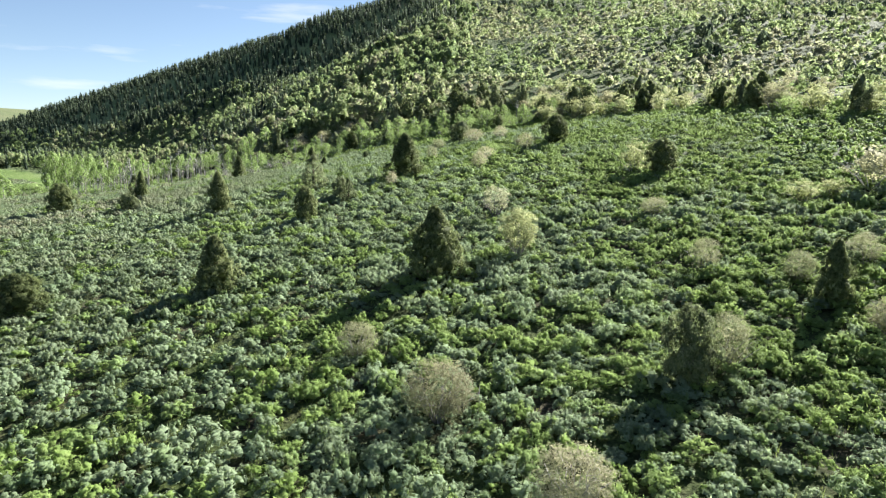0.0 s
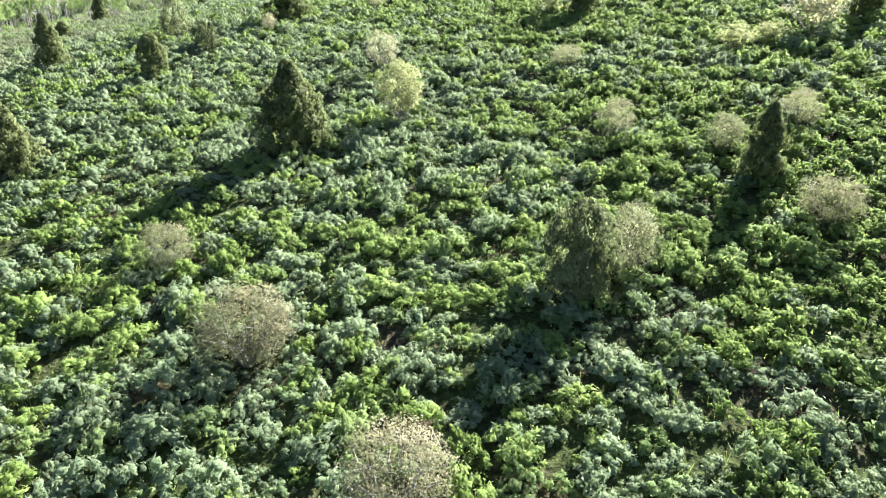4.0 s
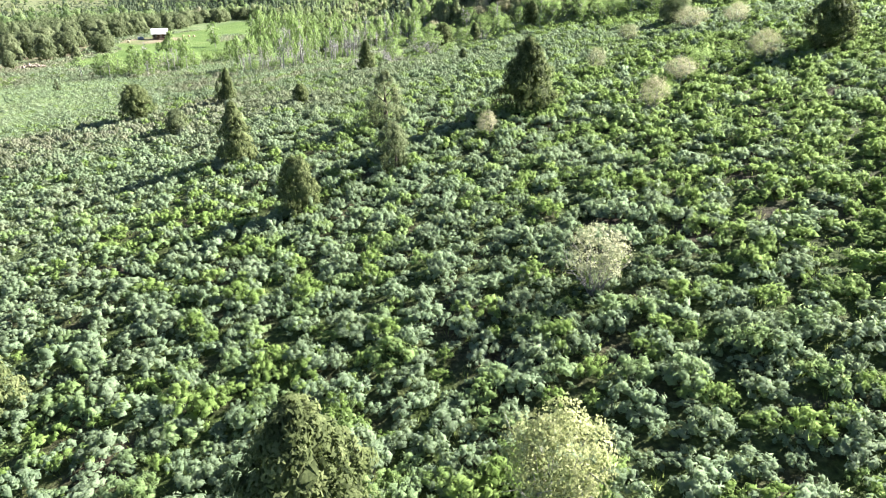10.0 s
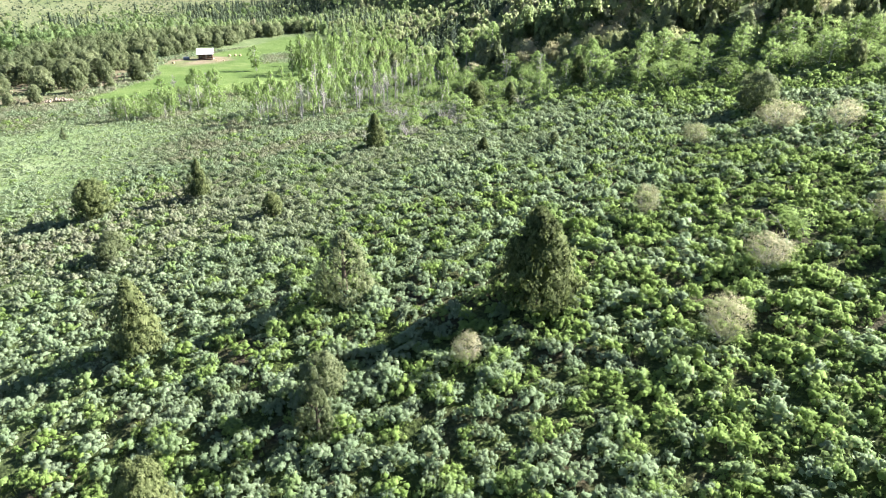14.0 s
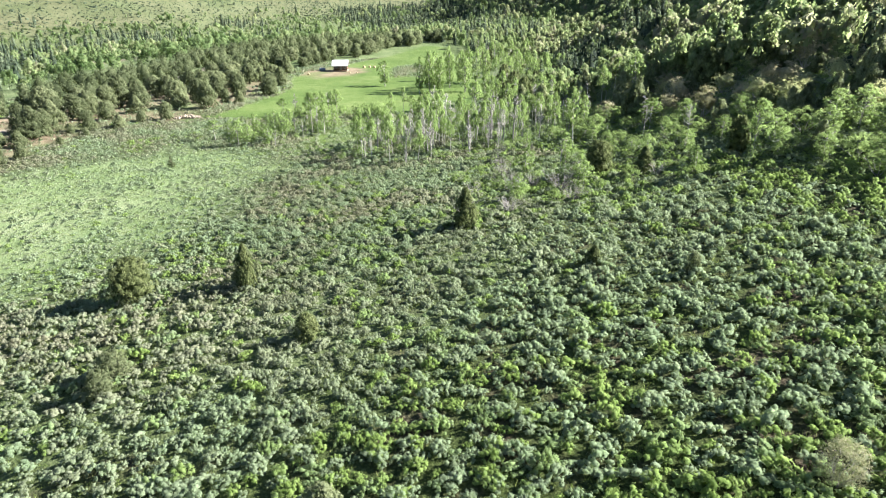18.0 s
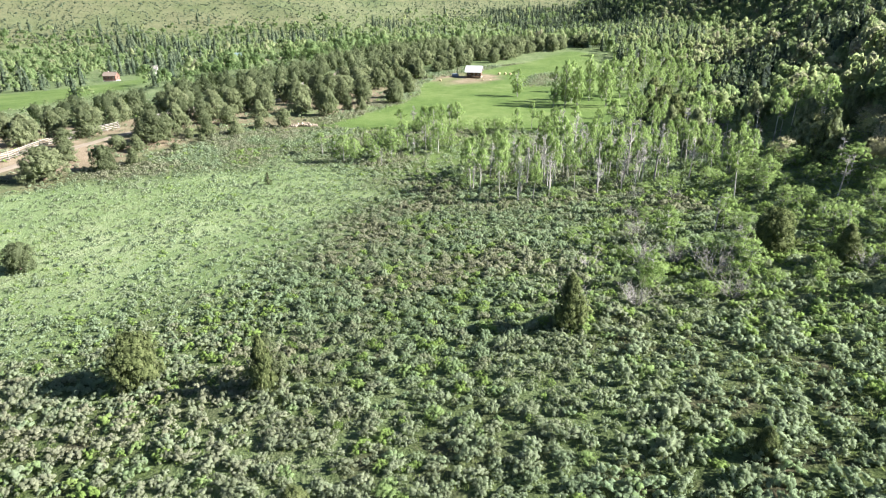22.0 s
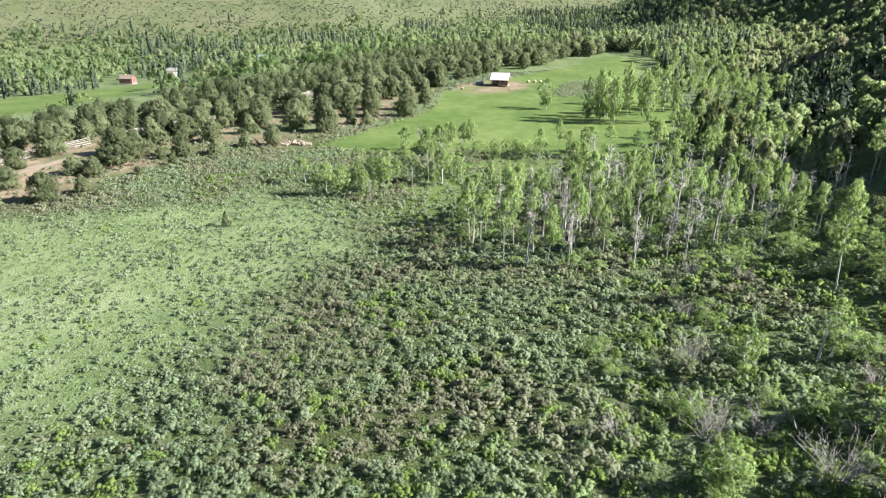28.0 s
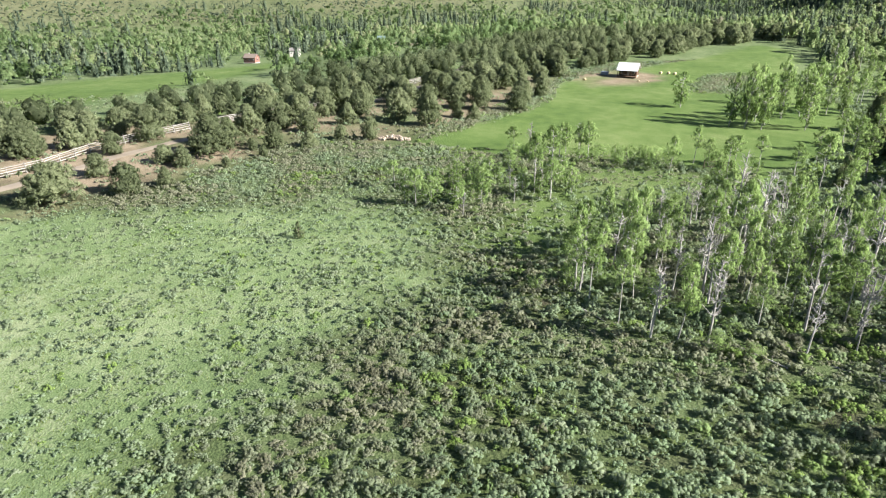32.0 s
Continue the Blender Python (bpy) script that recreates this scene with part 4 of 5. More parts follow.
for x, y, h, w in ((-167.2, 192.5, 6.4, 5.4), (-146.0, 192.2, 9.5, 4.4), (-148, 190, 8.5, 4), (-144, 194.5, 8, 4), (-149, 195, 9.6, 4.4), (-140.9, 202.2, 8, 4.4), (-143, 205, 7.5, 4), (-153, 220.7, 9, 4.6), (-150, 222, 8.6, 4), (-152, 212, 8.6, 4), (-155, 215, 8.6, 4.4), (-151, 206, 8.8, 4.4), (-149.5, 210.5, 8.2, 4), (-162, 216, 9, 4.6), (-161.5, 226, 9.2, 4.6), (-147, 198, 8.4, 4.2), (-151, 199, 9.2, 4.4), (-157, 221, 8.6, 4.4)):
    put("aspen_full", x, y, h * 1.25, w * 1.1, group="aspens standing in the mown meadow")
for x, y in zip(*scattered(-135, -55, 108, 175, 2.5)):
    p = np.array([x]), np.array([y])
    g = max(inside(GROVE, *p, 3)[0], 0.8 * inside(SMALL_GROVE, *p, 3)[0])
    if g > 0.4 and rng.uniform() < 0.72 * g:
        h = float(rng.uniform(4.2, 6.8)) * (0.8 if x < -108 else 1)
        if rng.uniform() < (0.12 if x < -108 else 0.5):
            put("snag", x, y, h * 0.85, h * 0.5, group="dead aspens of the groves")
        else:
            if x < -108:
                put("aspen_young", x, y, h * 0.9, h * float(rng.uniform(0.55, 0.75)), group=ASPENS)
            else:
                put("aspen", x, y, h, h * float(rng.uniform(0.36, 0.50)), group=ASPENS)
for x, y in zip(*scattered(-140, -118, 138, 172, 2.8)):
    if abs((y - 136) * 0.62 + (x + 140) * -1.0 + 0) < 5 and rng.uniform() < 0.8:
        u = rng.uniform()
        put("aspen" if u < 0.35 else "snag" if u < 0.45 else "green", x, y, float(rng.uniform(4.0, 6.4)) if u < 0.45 else float(rng.uniform(1.6, 3.6)), float(rng.uniform(2.6, 3.8)), group="trees and shrubs along the meadow's edge")
count = 0
for x, y in zip(*scattered(-205, -12, 118, 330, 4.8)):
    d = y - float(treeline(x))
    if 0 < d < 34 and x < -62 and count < 290 and not (x < -62 and x > -112 and y < 160):
        u = rng.uniform()
        count += 1
        small = min(1.0, 0.45 + d / 30) if x > -66 else 1.0
        if u < 0.5:
            h = float(rng.uniform(5.0, 8.5)) * small
            put("aspen" if small > 0.75 else "aspen_young", x, y, h, h * float(rng.uniform(0.48, 0.62)), group="aspens along the wood's edge")
        elif u < (0.58 if x > -66 else 0.65):
            put("snag", x, y, float(rng.uniform(4, 8)) * small, 3.0 * small, group="dead aspens of the groves")
        elif u < 0.75 and (x < -66 or d > 22):
            h = float(rng.uniform(4, 8)) * small
            put("juniper_far", x, y, h, h * 0.6, "dark conical evergreen among aspens")
        else:
            put("green", x, y, float(rng.uniform(1.8, 3.4)), float(rng.uniform(2.5, 4)))
for x, y in zip(*scattered(-125, -55, 112, 172, 3.6)):
    p = np.array([x]), np.array([y])
    if max(inside(GROVE, *p, 3)[0], inside(SMALL_GROVE, *p, 3)[0]) > 0.3 and rng.uniform() < 0.72:
        put("green", x, y, float(rng.uniform(0.9, 2.2)), float(rng.uniform(1.6, 3.2)), group="understorey shrubs of the grove")

SAPLINGS = [(-60, 113), (-48, 106), (-36, 114), (-30, 124), (-40, 128), (-62, 141), (-70, 134)]
for x, y in zip(*scattered(-72, -10, 102, 142, 4.3)):
    if inside(SAPLINGS, np.array([x]), np.array([y]), 5)[0] > 0.4:
        u = rng.uniform()
        if u < 0.24:
            put("green", x, y, float(rng.uniform(0.9, 1.8)), float(rng.uniform(1.4, 2.6)), group="green shrubs below the woods")
        elif u < 0.44:
            h = float(rng.uniform(1.6, 3.4))
            put("aspen_young", x, y, h, h * float(rng.uniform(0.55, 0.75)), group="young aspens below the woods")
        elif u < 0.56:
            put("bare", x, y, float(rng.uniform(1.0, 1.7)), float(rng.uniform(1.1, 1.9)), group="leafless shrubs below the woods")

# ---- brush at the foot of the hill ----
for x, y in zip(*scattered(-64, 10, 112, 160, 2.8)):
    d = y - float(treeline(x))
    if 0 < d < 13 and rng.uniform() < 0.82:
        u = rng.uniform()
        h = float(rng.uniform(2.6, 4.4)) * (0.75 + 0.03 * d)
        if u < 0.5:
            put("aspen_full", x, y, h, h * float(rng.uniform(0.75, 1.0)), "bushy bright green young aspen at the wood's edge", "young aspens along the wood's edge")
        elif u < 0.86:
            put("green", x, y, h * 0.75, h * float(rng.uniform(0.8, 1.1)), group="green shrubs along the wood's edge")
        elif u < 0.93:
            put("snag", x, y, h * 1.1, h * 0.7, group="dead aspens of the groves")
        else:
            put("juniper_far", x, y, h, h * 0.7)
for x, y in zip(*scattered(-64, 95, 15, 175, 3.9)):
    d = y - float(treeline(x))
    if (13 if x < 8 else 0) < d < 38 and rng.uniform() < 0.78:
        u = rng.uniform()
        h = float(rng.uniform(2.4, 4.6))
        if u < (0.42 if x > 8 else 0.22):
            put("maple_far", x, y, h, h * float(rng.uniform(0.9, 1.4)))
        elif u < (0.68 if x > 8 else 0.34):
            put("maple_tawny", x, y, h, h * float(rng.uniform(0.9, 1.3)))
        elif u < (0.80 if x > 8 else 0.55):
            put("green", x, y, h * 0.8, h)
        else:
            put("juniper_far", x, y, h * 1.35, h * 0.9)

# ---- fallen logs ----


def fallen_log(x, y, turn, length, thick):
    top = new("fallen_log")
    ex, ey = x + length * math.cos(radians(turn)), y + length * math.sin(radians(turn))
    za, zb = on_land(x, y), on_land(ex, ey)
    top.matrix_basis = pose(x, y, za + thick, 0, -math.degrees(math.atan2(zb - za, length)), turn)
    pts, rad = limb((0, 0, 0), (1, 0, 0), length, thick, 0.015, 6)
    br = [tube(pts, [r + thick * 0.3 for r in rad], 7)]
    for q in pts[2:]:
        br.append(tube(*limb(q, Vector((0.7, float(rng.normal(0, 0.8)), 0.35)), length * 0.16, thick * 0.3, 0.2, 3), 4))
    stem = new("trunk", tubes_mesh("trunk", br, BARK_DEAD))
    stem.parent = top
    tagged(top, "bleached fallen aspen trunk lying in the brush", "log", "fallen aspen trunks")


for x, y, turn, length in ((-66, 132, 200, 6), (-63, 136, 160, 5), (-70, 128, 190, 4.5), (-58, 128, 20, 5), (-52, 113, 150, 4), (-45, 120, 200, 5), (-40, 128, 170, 6), (-84, 121, 10, 4), (-47, 131, 130, 5), (-36, 125, 30, 5)):
    fallen_log(x, y, turn, length * 0.75, 0.045)

# ---- rail fences ----


def box(sx, sy, sz, bevel=0.0, at=(0, 0, 0)):
    bm = bmesh.new()
    bmesh.ops.create_cube(bm, size=1, matrix=Matrix.LocRotScale(at, None, (sx, sy, sz)))
    if bevel:
        bmesh.ops.bevel(bm, geom=bm.edges[:], offset=bevel, segments=1, affect="EDGES")
    return bm


def part(name, bm, material, parent, label="", m=None):
    me = bpy.data.meshes.new(name)
    bm.to_mesh(me)
    bm.free()
    me.materials.append(material)
    ob = new(name, me)
    ob.parent = parent
    if m is not None:
        ob.matrix_basis = m
    return tagged(ob, label) if label else ob


def tube_part(name, points, radii, material, parent, sides=6):
    ob = new(name, tubes_mesh(name, [tube(points, radii, sides)], material))
    ob.parent = parent
    return ob


def rail_fence(line, label, gap=3.0, rails=(0.35, 0.72, 1.08, 1.36)):
    top = new("rail_fence")
    ends = []
    for (ax, ay), (bx, by) in zip(line, line[1:]):
        k = max(1, round(math.hypot(bx - ax, by - ay) / gap))
        ends += [(ax + (bx - ax) * i / k, ay + (by - ay) * i / k) for i in range(k)]
    ends.append(line[-1])
    for i, (x, y) in enumerate(ends):
        z = on_land(x, y)
        lean = 0.35
        for s in (-1, 1):
            tube_part("post", [(x + s * lean, y + s * lean * 0.5, z - 0.1), (x - s * 0.12, y - s * 0.06, z + 1.55)], (0.085, 0.065), RAIL, top)
        if i:
            ox, oy = ends[i - 1]
            oz = on_land(ox, oy)
            for r in rails:
                j = rng.normal(0, 0.03, 2)
                off = 0.34 * (1 - r / 1.7)
                tube_part("rail", [(ox + off, oy + off * 0.5, oz + r + j[0]), ((ox + x) / 2 + off, (oy + y) / 2 + off * 0.5, (oz + z) / 2 + r), (x + off, y + off * 0.5, z + r + j[1])], (0.075, 0.07, 0.06), RAIL, top)
    return tagged(top, label, "fence")


rail_fence([(-132, 42), (-147, 59), (-152, 65), (-160, 70), (-167, 77), (-173, 85)], "weathered buck-and-rail fence along the dirt road")
rail_fence([(-176, 90), (-184, 100), (-193, 114), (-202, 125)], "weathered buck-and-rail fence half hidden by junipers")
rail_fence([(-204, 127), (-213, 139), (-223, 150)], "weathered buck-and-rail fence beside the road")


def field_gate(x, y, turn):
    top = new("field_gate")
    top.matrix_basis = pose(x, y, on_land(x, y), 0, 0, turn)
    for px in (-2.0, -0.1, 1.9):
        tube_part("post", [(px, 0, -0.2), (px, 0, 1.5)], (0.09, 0.08), BARK_BROWN, top)
    for pz in (0.45, 1.3):
        tube_part("rail", [(-2.0, 0, pz), (1.9, 0, pz)], (0.05, 0.05), BARK_BROWN, top)
    tube_part("brace", [(0.0, 0.02, 0.45), (1.85, 0.02, 1.3)], (0.04, 0.04), BARK_BROWN, top)
    tube_part("brace", [(0.0, -0.02, 1.3), (1.85, -0.02, 0.45)], (0.04, 0.04), BARK_BROWN, top)
    tagged(top, "dark wooden brace gate at the meadow's edge", "gate")


field_gate(-121.5, 165.5, 58)

# ---- rock pile ----
pile = new("rock_pile")
pile.matrix_basis = pose(-153.6, 121.2, on_land(-153.6, 121.2), 0, 0, 62)
for k in range(70):
    bm = bmesh.new()
    bmesh.ops.create_icosphere(bm, subdivisions=1, radius=1)
    for v in bm.verts:
        v.co *= float(rng.uniform(0.75, 1.15))
    u = float(rng.uniform(-1, 1))
    x, y = u * 2.9, float(rng.normal(0, 0.55))
    r = float(rng.uniform(0.18, 0.38))
    z = 0.1 + max(0.0, 0.75 * (1 - u * u) - abs(y) * 0.5) * float(rng.uniform(0.2, 1))
    part("stone", bm, STONE, pile, "", pose(x, y, z, *[float(a) for a in rng.uniform(0, 360, 3)]) @ Matrix.Diagonal((r * 1.3, r, r * 0.75, 1)))
tagged(pile, "heap of tan field stones at the meadow's corner", "rock pile")

# ---- log cabin with a pale roof ----


def gable(parent, half_w, length, eave, ridge, over, thick, material, name="roof", ribs=0):
    """Two sloping roof slabs along x; half_w across y."""
    for s in (-1, 1):
        run, rise = half_w + over, (ridge - eave) * (half_w + over) / half_w
        slope = math.hypot(run, rise)
        bm = box(length + 2 * over, slope, thick, 0.02)
        m = Matrix.Translation((0, s * run / 2, ridge - rise / 2 + thick / 2)) @ Matrix.Rotation(-s * math.atan2(rise, run), 4, "X")
        slab = part(name, bm, material, parent, "", m)
        for k in range(ribs):
            x = -length / 2 - over + (k + 0.5) * (length + 2 * over) / ribs
            part("seam", box(0.05, slope, 0.05), material, slab, "", Matrix.Translation((x, 0, thick / 2 + 0.02)))


def wall_end(parent, x, half_w, base, eave, ridge, thick, material):
    bm = bmesh.new()
    prof = [(-half_w, base), (half_w, base), (half_w, eave), (0, ridge - 0.03), (-half_w, eave)]
    f = bm.faces.new([bm.verts.new((x, a, b)) for a, b in prof])
    r = bmesh.ops.extrude_face_region(bm, geom=[f])
    bmesh.ops.translate(bm, vec=(thick, 0, 0), verts=[v for v in r["geom"] if isinstance(v, bmesh.types.BMVert)])
    bmesh.ops.recalc_face_normals(bm, faces=bm.faces)
    return part("gable_wall", bm, material, parent)


def window(parent, m, w=0.9, h=1.0):
    fr = part("window_frame", box(w, 0.08, h, 0.01), WHITE_WALL, parent, "", m)
    part("pane", box(w - 0.16, 0.03, h - 0.16), GLASS, fr, "", Matrix.Translation((0, -0.045, 0)))


cabin = new("log_cabin")
CX, CY = -209.0, 205.0
cabin.matrix_basis = pose(CX, CY, on_land(CX, CY) + 0.05, 0, 0, 47) @ Matrix.Scale(0.78, 4)
part("foundation", box(6.8, 4.6, 0.5, 0.03, (0, 0.55, 0.1)), STONE, cabin)
for s, y in (("back", 2.5), ("front", -1.4)):
    for k in range(10):
        tube_part("log", [(-3.3, y, 0.5 + k * 0.25), (3.3, y, 0.5 + k * 0.25)], (0.14, 0.14), LOG, cabin, 8)
for x in (-3.15, 3.15):
    for k in range(10):
        tube_part("log", [(x, -1.7, 0.62 + k * 0.25), (x, 2.8, 0.62 + k * 0.25)], (0.14, 0.14), LOG, cabin, 8)
wall_end(cabin, -3.2, 3.0, 2.9, 3.0, 4.9, 0.15, LOG)
wall_end(cabin, 3.05, 3.0, 2.9, 3.0, 4.9, 0.15, LOG)
gable(cabin, 3.3, 6.6, 2.85, 4.95, 0.6, 0.12, METAL_ROOF, "roof", 10)
part("deck", box(7.0, 2.6, 0.2, 0.01, (0, -2.9, 0.35)), LOG, cabin)
for x in (-3.3, -1.1, 1.1, 3.3):
    tube_part("porch_post", [(x, -3.75, 0.3), (x, -3.75, 2.6)], (0.10, 0.10), LOG, cabin, 8)
for x in (-2.2, 0, 2.2):
    tube_part("porch_rail", [(x - 1.0, -3.75, 1.2), (x + 1.0, -3.75, 1.2)], (0.05, 0.05), RAIL, cabin)
part("door", box(0.95, 0.1, 2.0, 0.01, (0.3, -1.58, 1.55)), RAIL, cabin)
window(cabin, Matrix.Translation((-1.9, -1.58, 1.8)))
window(cabin, Matrix.Translation((2.1, -1.58, 1.8)))
tagged(cabin, "small dark log cabin with a pale metal roof and porch", "cabin")


def yard_thing(name, bm, material, x, y, turn, label, category, lift=0.0):
    me = bpy.data.meshes.new(name)
    bm.to_mesh(me)
    bm.free()
    me.materials.append(material)
    ob = new(name, me)
    ob.matrix_basis = pose(x, y, on_land(x, y) + lift, 0, 0, turn)
    return tagged(ob, label, category)


for x, y, sx in ((-208.6, 190.3, 0.7), (-200.5, 203.0, 0.4), (-199.2, 205.2, 0.35)):
    bm = bmesh.new()
    bmesh.ops.create_icosphere(bm, subdivisions=2, radius=1)
    for v in bm.verts:
        v.co = Vector((v.co.x * sx, v.co.y * sx * 0.7, v.co.z * sx * 0.55)) * (1 + 0.25 * noise.noise(v.co * 1.7 + Vector((x, y, 0))))
    yard_thing("boulder", bm, STRAW, x, y, 0, "pale tan boulder on the cabin's lawn", "boulder", 0.3)
for x, y in ((-210.2, 217.0), (-209.4, 219.2), (-207.9, 220.4)):
    bm = bmesh.new()
    bmesh.ops.create_cone(bm, cap_ends=True, segments=18, radius1=0.42, radius2=0.42, depth=0.8, matrix=Matrix.Rotation(radians(90), 4, "X"))
    bmesh.ops.bevel(bm, geom=bm.edges[:], offset=0.05, segments=1, affect="EDGES")
    yard_thing("round_bale", bm, STRAW, x, y, 30, "tan round bale lying on the mown lawn", "bale", 0.4)
bm = box(2.2, 1.5, 1.0, 0.15, (0, 0, 0.5))
yard_thing("covered_stack", bm, TARP, -214.3, 200.2, 47, "stack under a blue-grey tarp beside the cabin", "stack")

# ---- distant houses ----


def house(name, x, y, turn, w, d, h, roof_h, wall_mat, roof_mat, label, base=0.0):
    top = new(name)
    top.matrix_basis = pose(x, y, on_land(x, y) + base, 0, 0, turn) @ Matrix.Scale(0.5, 4)
    part("foundation", box(w + 0.2, d + 0.2, 1.6, 0.02, (0, 0, -0.5)), STONE_WALL, top)
    for s in (-1, 1):
        part("wall", box(w, 0.25, h, 0.0, (0, s * (d / 2 - 0.12), h / 2 + 0.3)), wall_mat, top)
        wall_end(top, s * (w / 2 - 0.12) - 0.12, d / 2 - 0.02, 0.3, h + 0.3, h + roof_h + 0.3, 0.25, wall_mat)
        for k in range(3):
            window(top, Matrix.Translation((-w / 2 + w * (k + 0.5) / 3, s * (d / 2 + 0.03), h * 0.62)) @ Matrix.Rotation(0 if s < 0 else math.pi, 4, "Z"), 1.3, 1.3)
    gable(top, d / 2, w, h + 0.3, h + roof_h + 0.3, 0.6, 0.2, roof_mat)
    window(top, Matrix.Translation((w / 2 + 0.16, 0, h * 0.7)) @ Matrix.Rotation(math.pi / 2, 4, "Z"), 1.6, 1.4)
    part("door", box(1.0, 0.1, 2.1, 0.01, (w * 0.18, -d / 2 - 0.05, 1.35)), LOG, top)
    part("porch", box(w * 0.7, 2.2, 0.25, 0.02, (0, -d / 2 - 1.2, 0.2)), RAIL, top)
    part("chimney", box(0.8, 0.8, 2.2, 0.03, (-w * 0.2, d * 0.12, h + roof_h)), STONE_WALL, top)
    tagged(top, label, "house")


house("red_house", -388, 99.5, 58, 13, 9, 5.0, 3.2, RED_WALL, BROWN_ROOF, "red-brown timber house with a brown roof", 0.3)
house("pale_house", -428, 124.5, 75, 11, 9, 6.0, 3.0, STONE_WALL, GREY_ROOF, "light grey house with a grey shingle roof", 0.3)
house("white_house", -458, 182, 75, 9, 9, 4.6, 4.4, WHITE_WALL, GREEN_ROOF, "white house with a steep green metal roof", 0.3)
house("brown_house", -490, 12, 70, 10, 8, 3.4, 2.6, RED_WALL, BROWN_ROOF, "small brown house among the trees", 0.8)

# ---- sagebrush and grass ----
EAST_LINE = [(7, 15), (9, 34), (4, 50), (-10, 66)]
NEAR_LINE = [(1, 12), (-5, 45), (-20, 70), (-46, 92), (-80, 102)]
bx, by = scattered(-232, 60, -24, 246, 0.72, 0.6)
keep = by < treeline(bx) + 30
bx, by = bx[keep], by[keep]
bare, lawn, pale = inside(BENCH, bx, by, 6), inside(MEADOW, bx, by, 3) * (1 - inside(SAGE_PATCH, bx, by, 4)), inside(PALE, bx + (vnoise(bx, by, 5, 8) - 0.5) * 8, by, 10)
patch = vnoise(bx, by, 2.2, 21) * 0.6 + vnoise(bx, by, 7, 22) * 0.4
chance = np.where(patch > 0.27, 0.97, 0.8) * (1 - 0.12 * pale) * (1 - 0.6 * inside(GLADE, bx, by, 6)) * (1 - 0.84 * bare) * (1 - lawn) * np.where(bx < bench_edge(by), 0.12, 1)
tuft = vnoise(bx, by, 1.7, 27) * 0.7 + vnoise(bx, by, 6, 28) * 0.3
chance *= np.where(tuft > 0.52, 1, 1 - 0.2 * pale)
chance *= np.where(np.hypot(bx + 153.6, by - 121.2) < 4.5, 0, 1)
chance *= np.where(line_distance(ROAD_LINE, bx, by) < 3, 0, 1)
near = np.minimum(line_distance(NEAR_LINE, bx, by), line_distance(EAST_LINE, bx, by) + 4) + np.where((by < 4) | (bx > 30), 70, 0)
keep = (rng.uniform(0, 1, len(bx)) < chance) & (near < 250)
bx, by, near, pale, tuft = bx[keep], by[keep], near[keep], pale[keep], tuft[keep]
lush = 0.1 + vnoise(bx, by, 13, 23) * 0.4 + vnoise(bx, by, 4, 24) * 0.4 + 0.16 * np.clip((bx + 9) / 22, -1, 1) - 0.14 * np.clip((-25 - bx) / 30, 0, 1)
under = by > treeline(bx) - 4
lush = lush + 0.25 * under + 0.25 * inside(SAPLINGS, bx, by, 8)
dry = np.clip((-20 - bx) / 40, 0, 1) * np.clip(vnoise(bx, by, 6, 61) * 1.6 - 0.35 + rng.normal(0, 0.25, len(bx)), 0, 1) * (1 - under) * (1 - 0.75 * pale)
sort = np.clip(0.5 + (lush + rng.normal(0, 0.19, len(bx)) - 0.46) * 3.2, 0.5, 1)
sort = np.where(sort < 0.62, np.maximum(0.02, 0.5 - 0.5 * dry - 0.1 * rng.uniform(0, 1, len(bx))), sort)
size = 0.84 * (0.75 + 1.25 * rng.uniform(0, 1, len(bx)) ** 1.5) * (1 - np.where(tuft > 0.55, 0.2, 0.42) * pale) * (1 + 0.15 * (vnoise(bx, by, 9, 25) - 0.5)) * np.interp(bx, (-30, -6), (0.84, 1.08))
tall = size * rng.uniform(0.65, 1.05, len(bx)) * (1 - 0.15 * pale)
tone = np.clip(0.5 + rng.normal(0, 0.09, len(bx)) + 0.25 * (vnoise(bx, by, 18, 26) - 0.5) + 0.12 * pale, 0.1, 0.95)
LEVELS = ((0, 9, 21, 9, 0.075, 0.018, 4, 12, 0), (9, 34, 11, 5, 0.09, 0.02, 4, 10, 1), (34, 75, 7, 1, 0.11, 0.028, 3, 9, 2), (75, 260, 4, 0, 0.2, 0.08, 3, 9, 3))
for lo, hi, lobes, per, length, width, around, kinds, grain in LEVELS:
    m = (near >= lo) & (near < hi)
    shapes = [bush_shape(lobes, per, length, width, around) for _ in range(kinds)]
    ob = many("sagebrush", shapes, bx[m], by[m], size[m], tall[m], tone[m], sort[m], SAGE[grain])
    tagged(ob, "dense silvery and yellow-green sagebrush covering the slope", "sagebrush", kind="stuff")


def tuft_shape(n, length):
    a = rng.uniform(0, 2 * math.pi, n)
    tri = np.zeros((n, 3, 3))
    for k in range(n):
        d = np.array((math.cos(a[k]), math.sin(a[k]), 0))
        s = np.array((-d[1], d[0], 0)) * 0.016
        root = d * rng.uniform(0, 0.18)
        tri[k] = root - s, root + s, root + d * length * 0.5 + np.array((0, 0, length * rng.uniform(0.7, 1.1)))
    return soup(tri, 0.5 + rng.normal(0, 0.15, n), np.stack((np.cos(a), np.sin(a), np.full(n, 1.5)), -1))


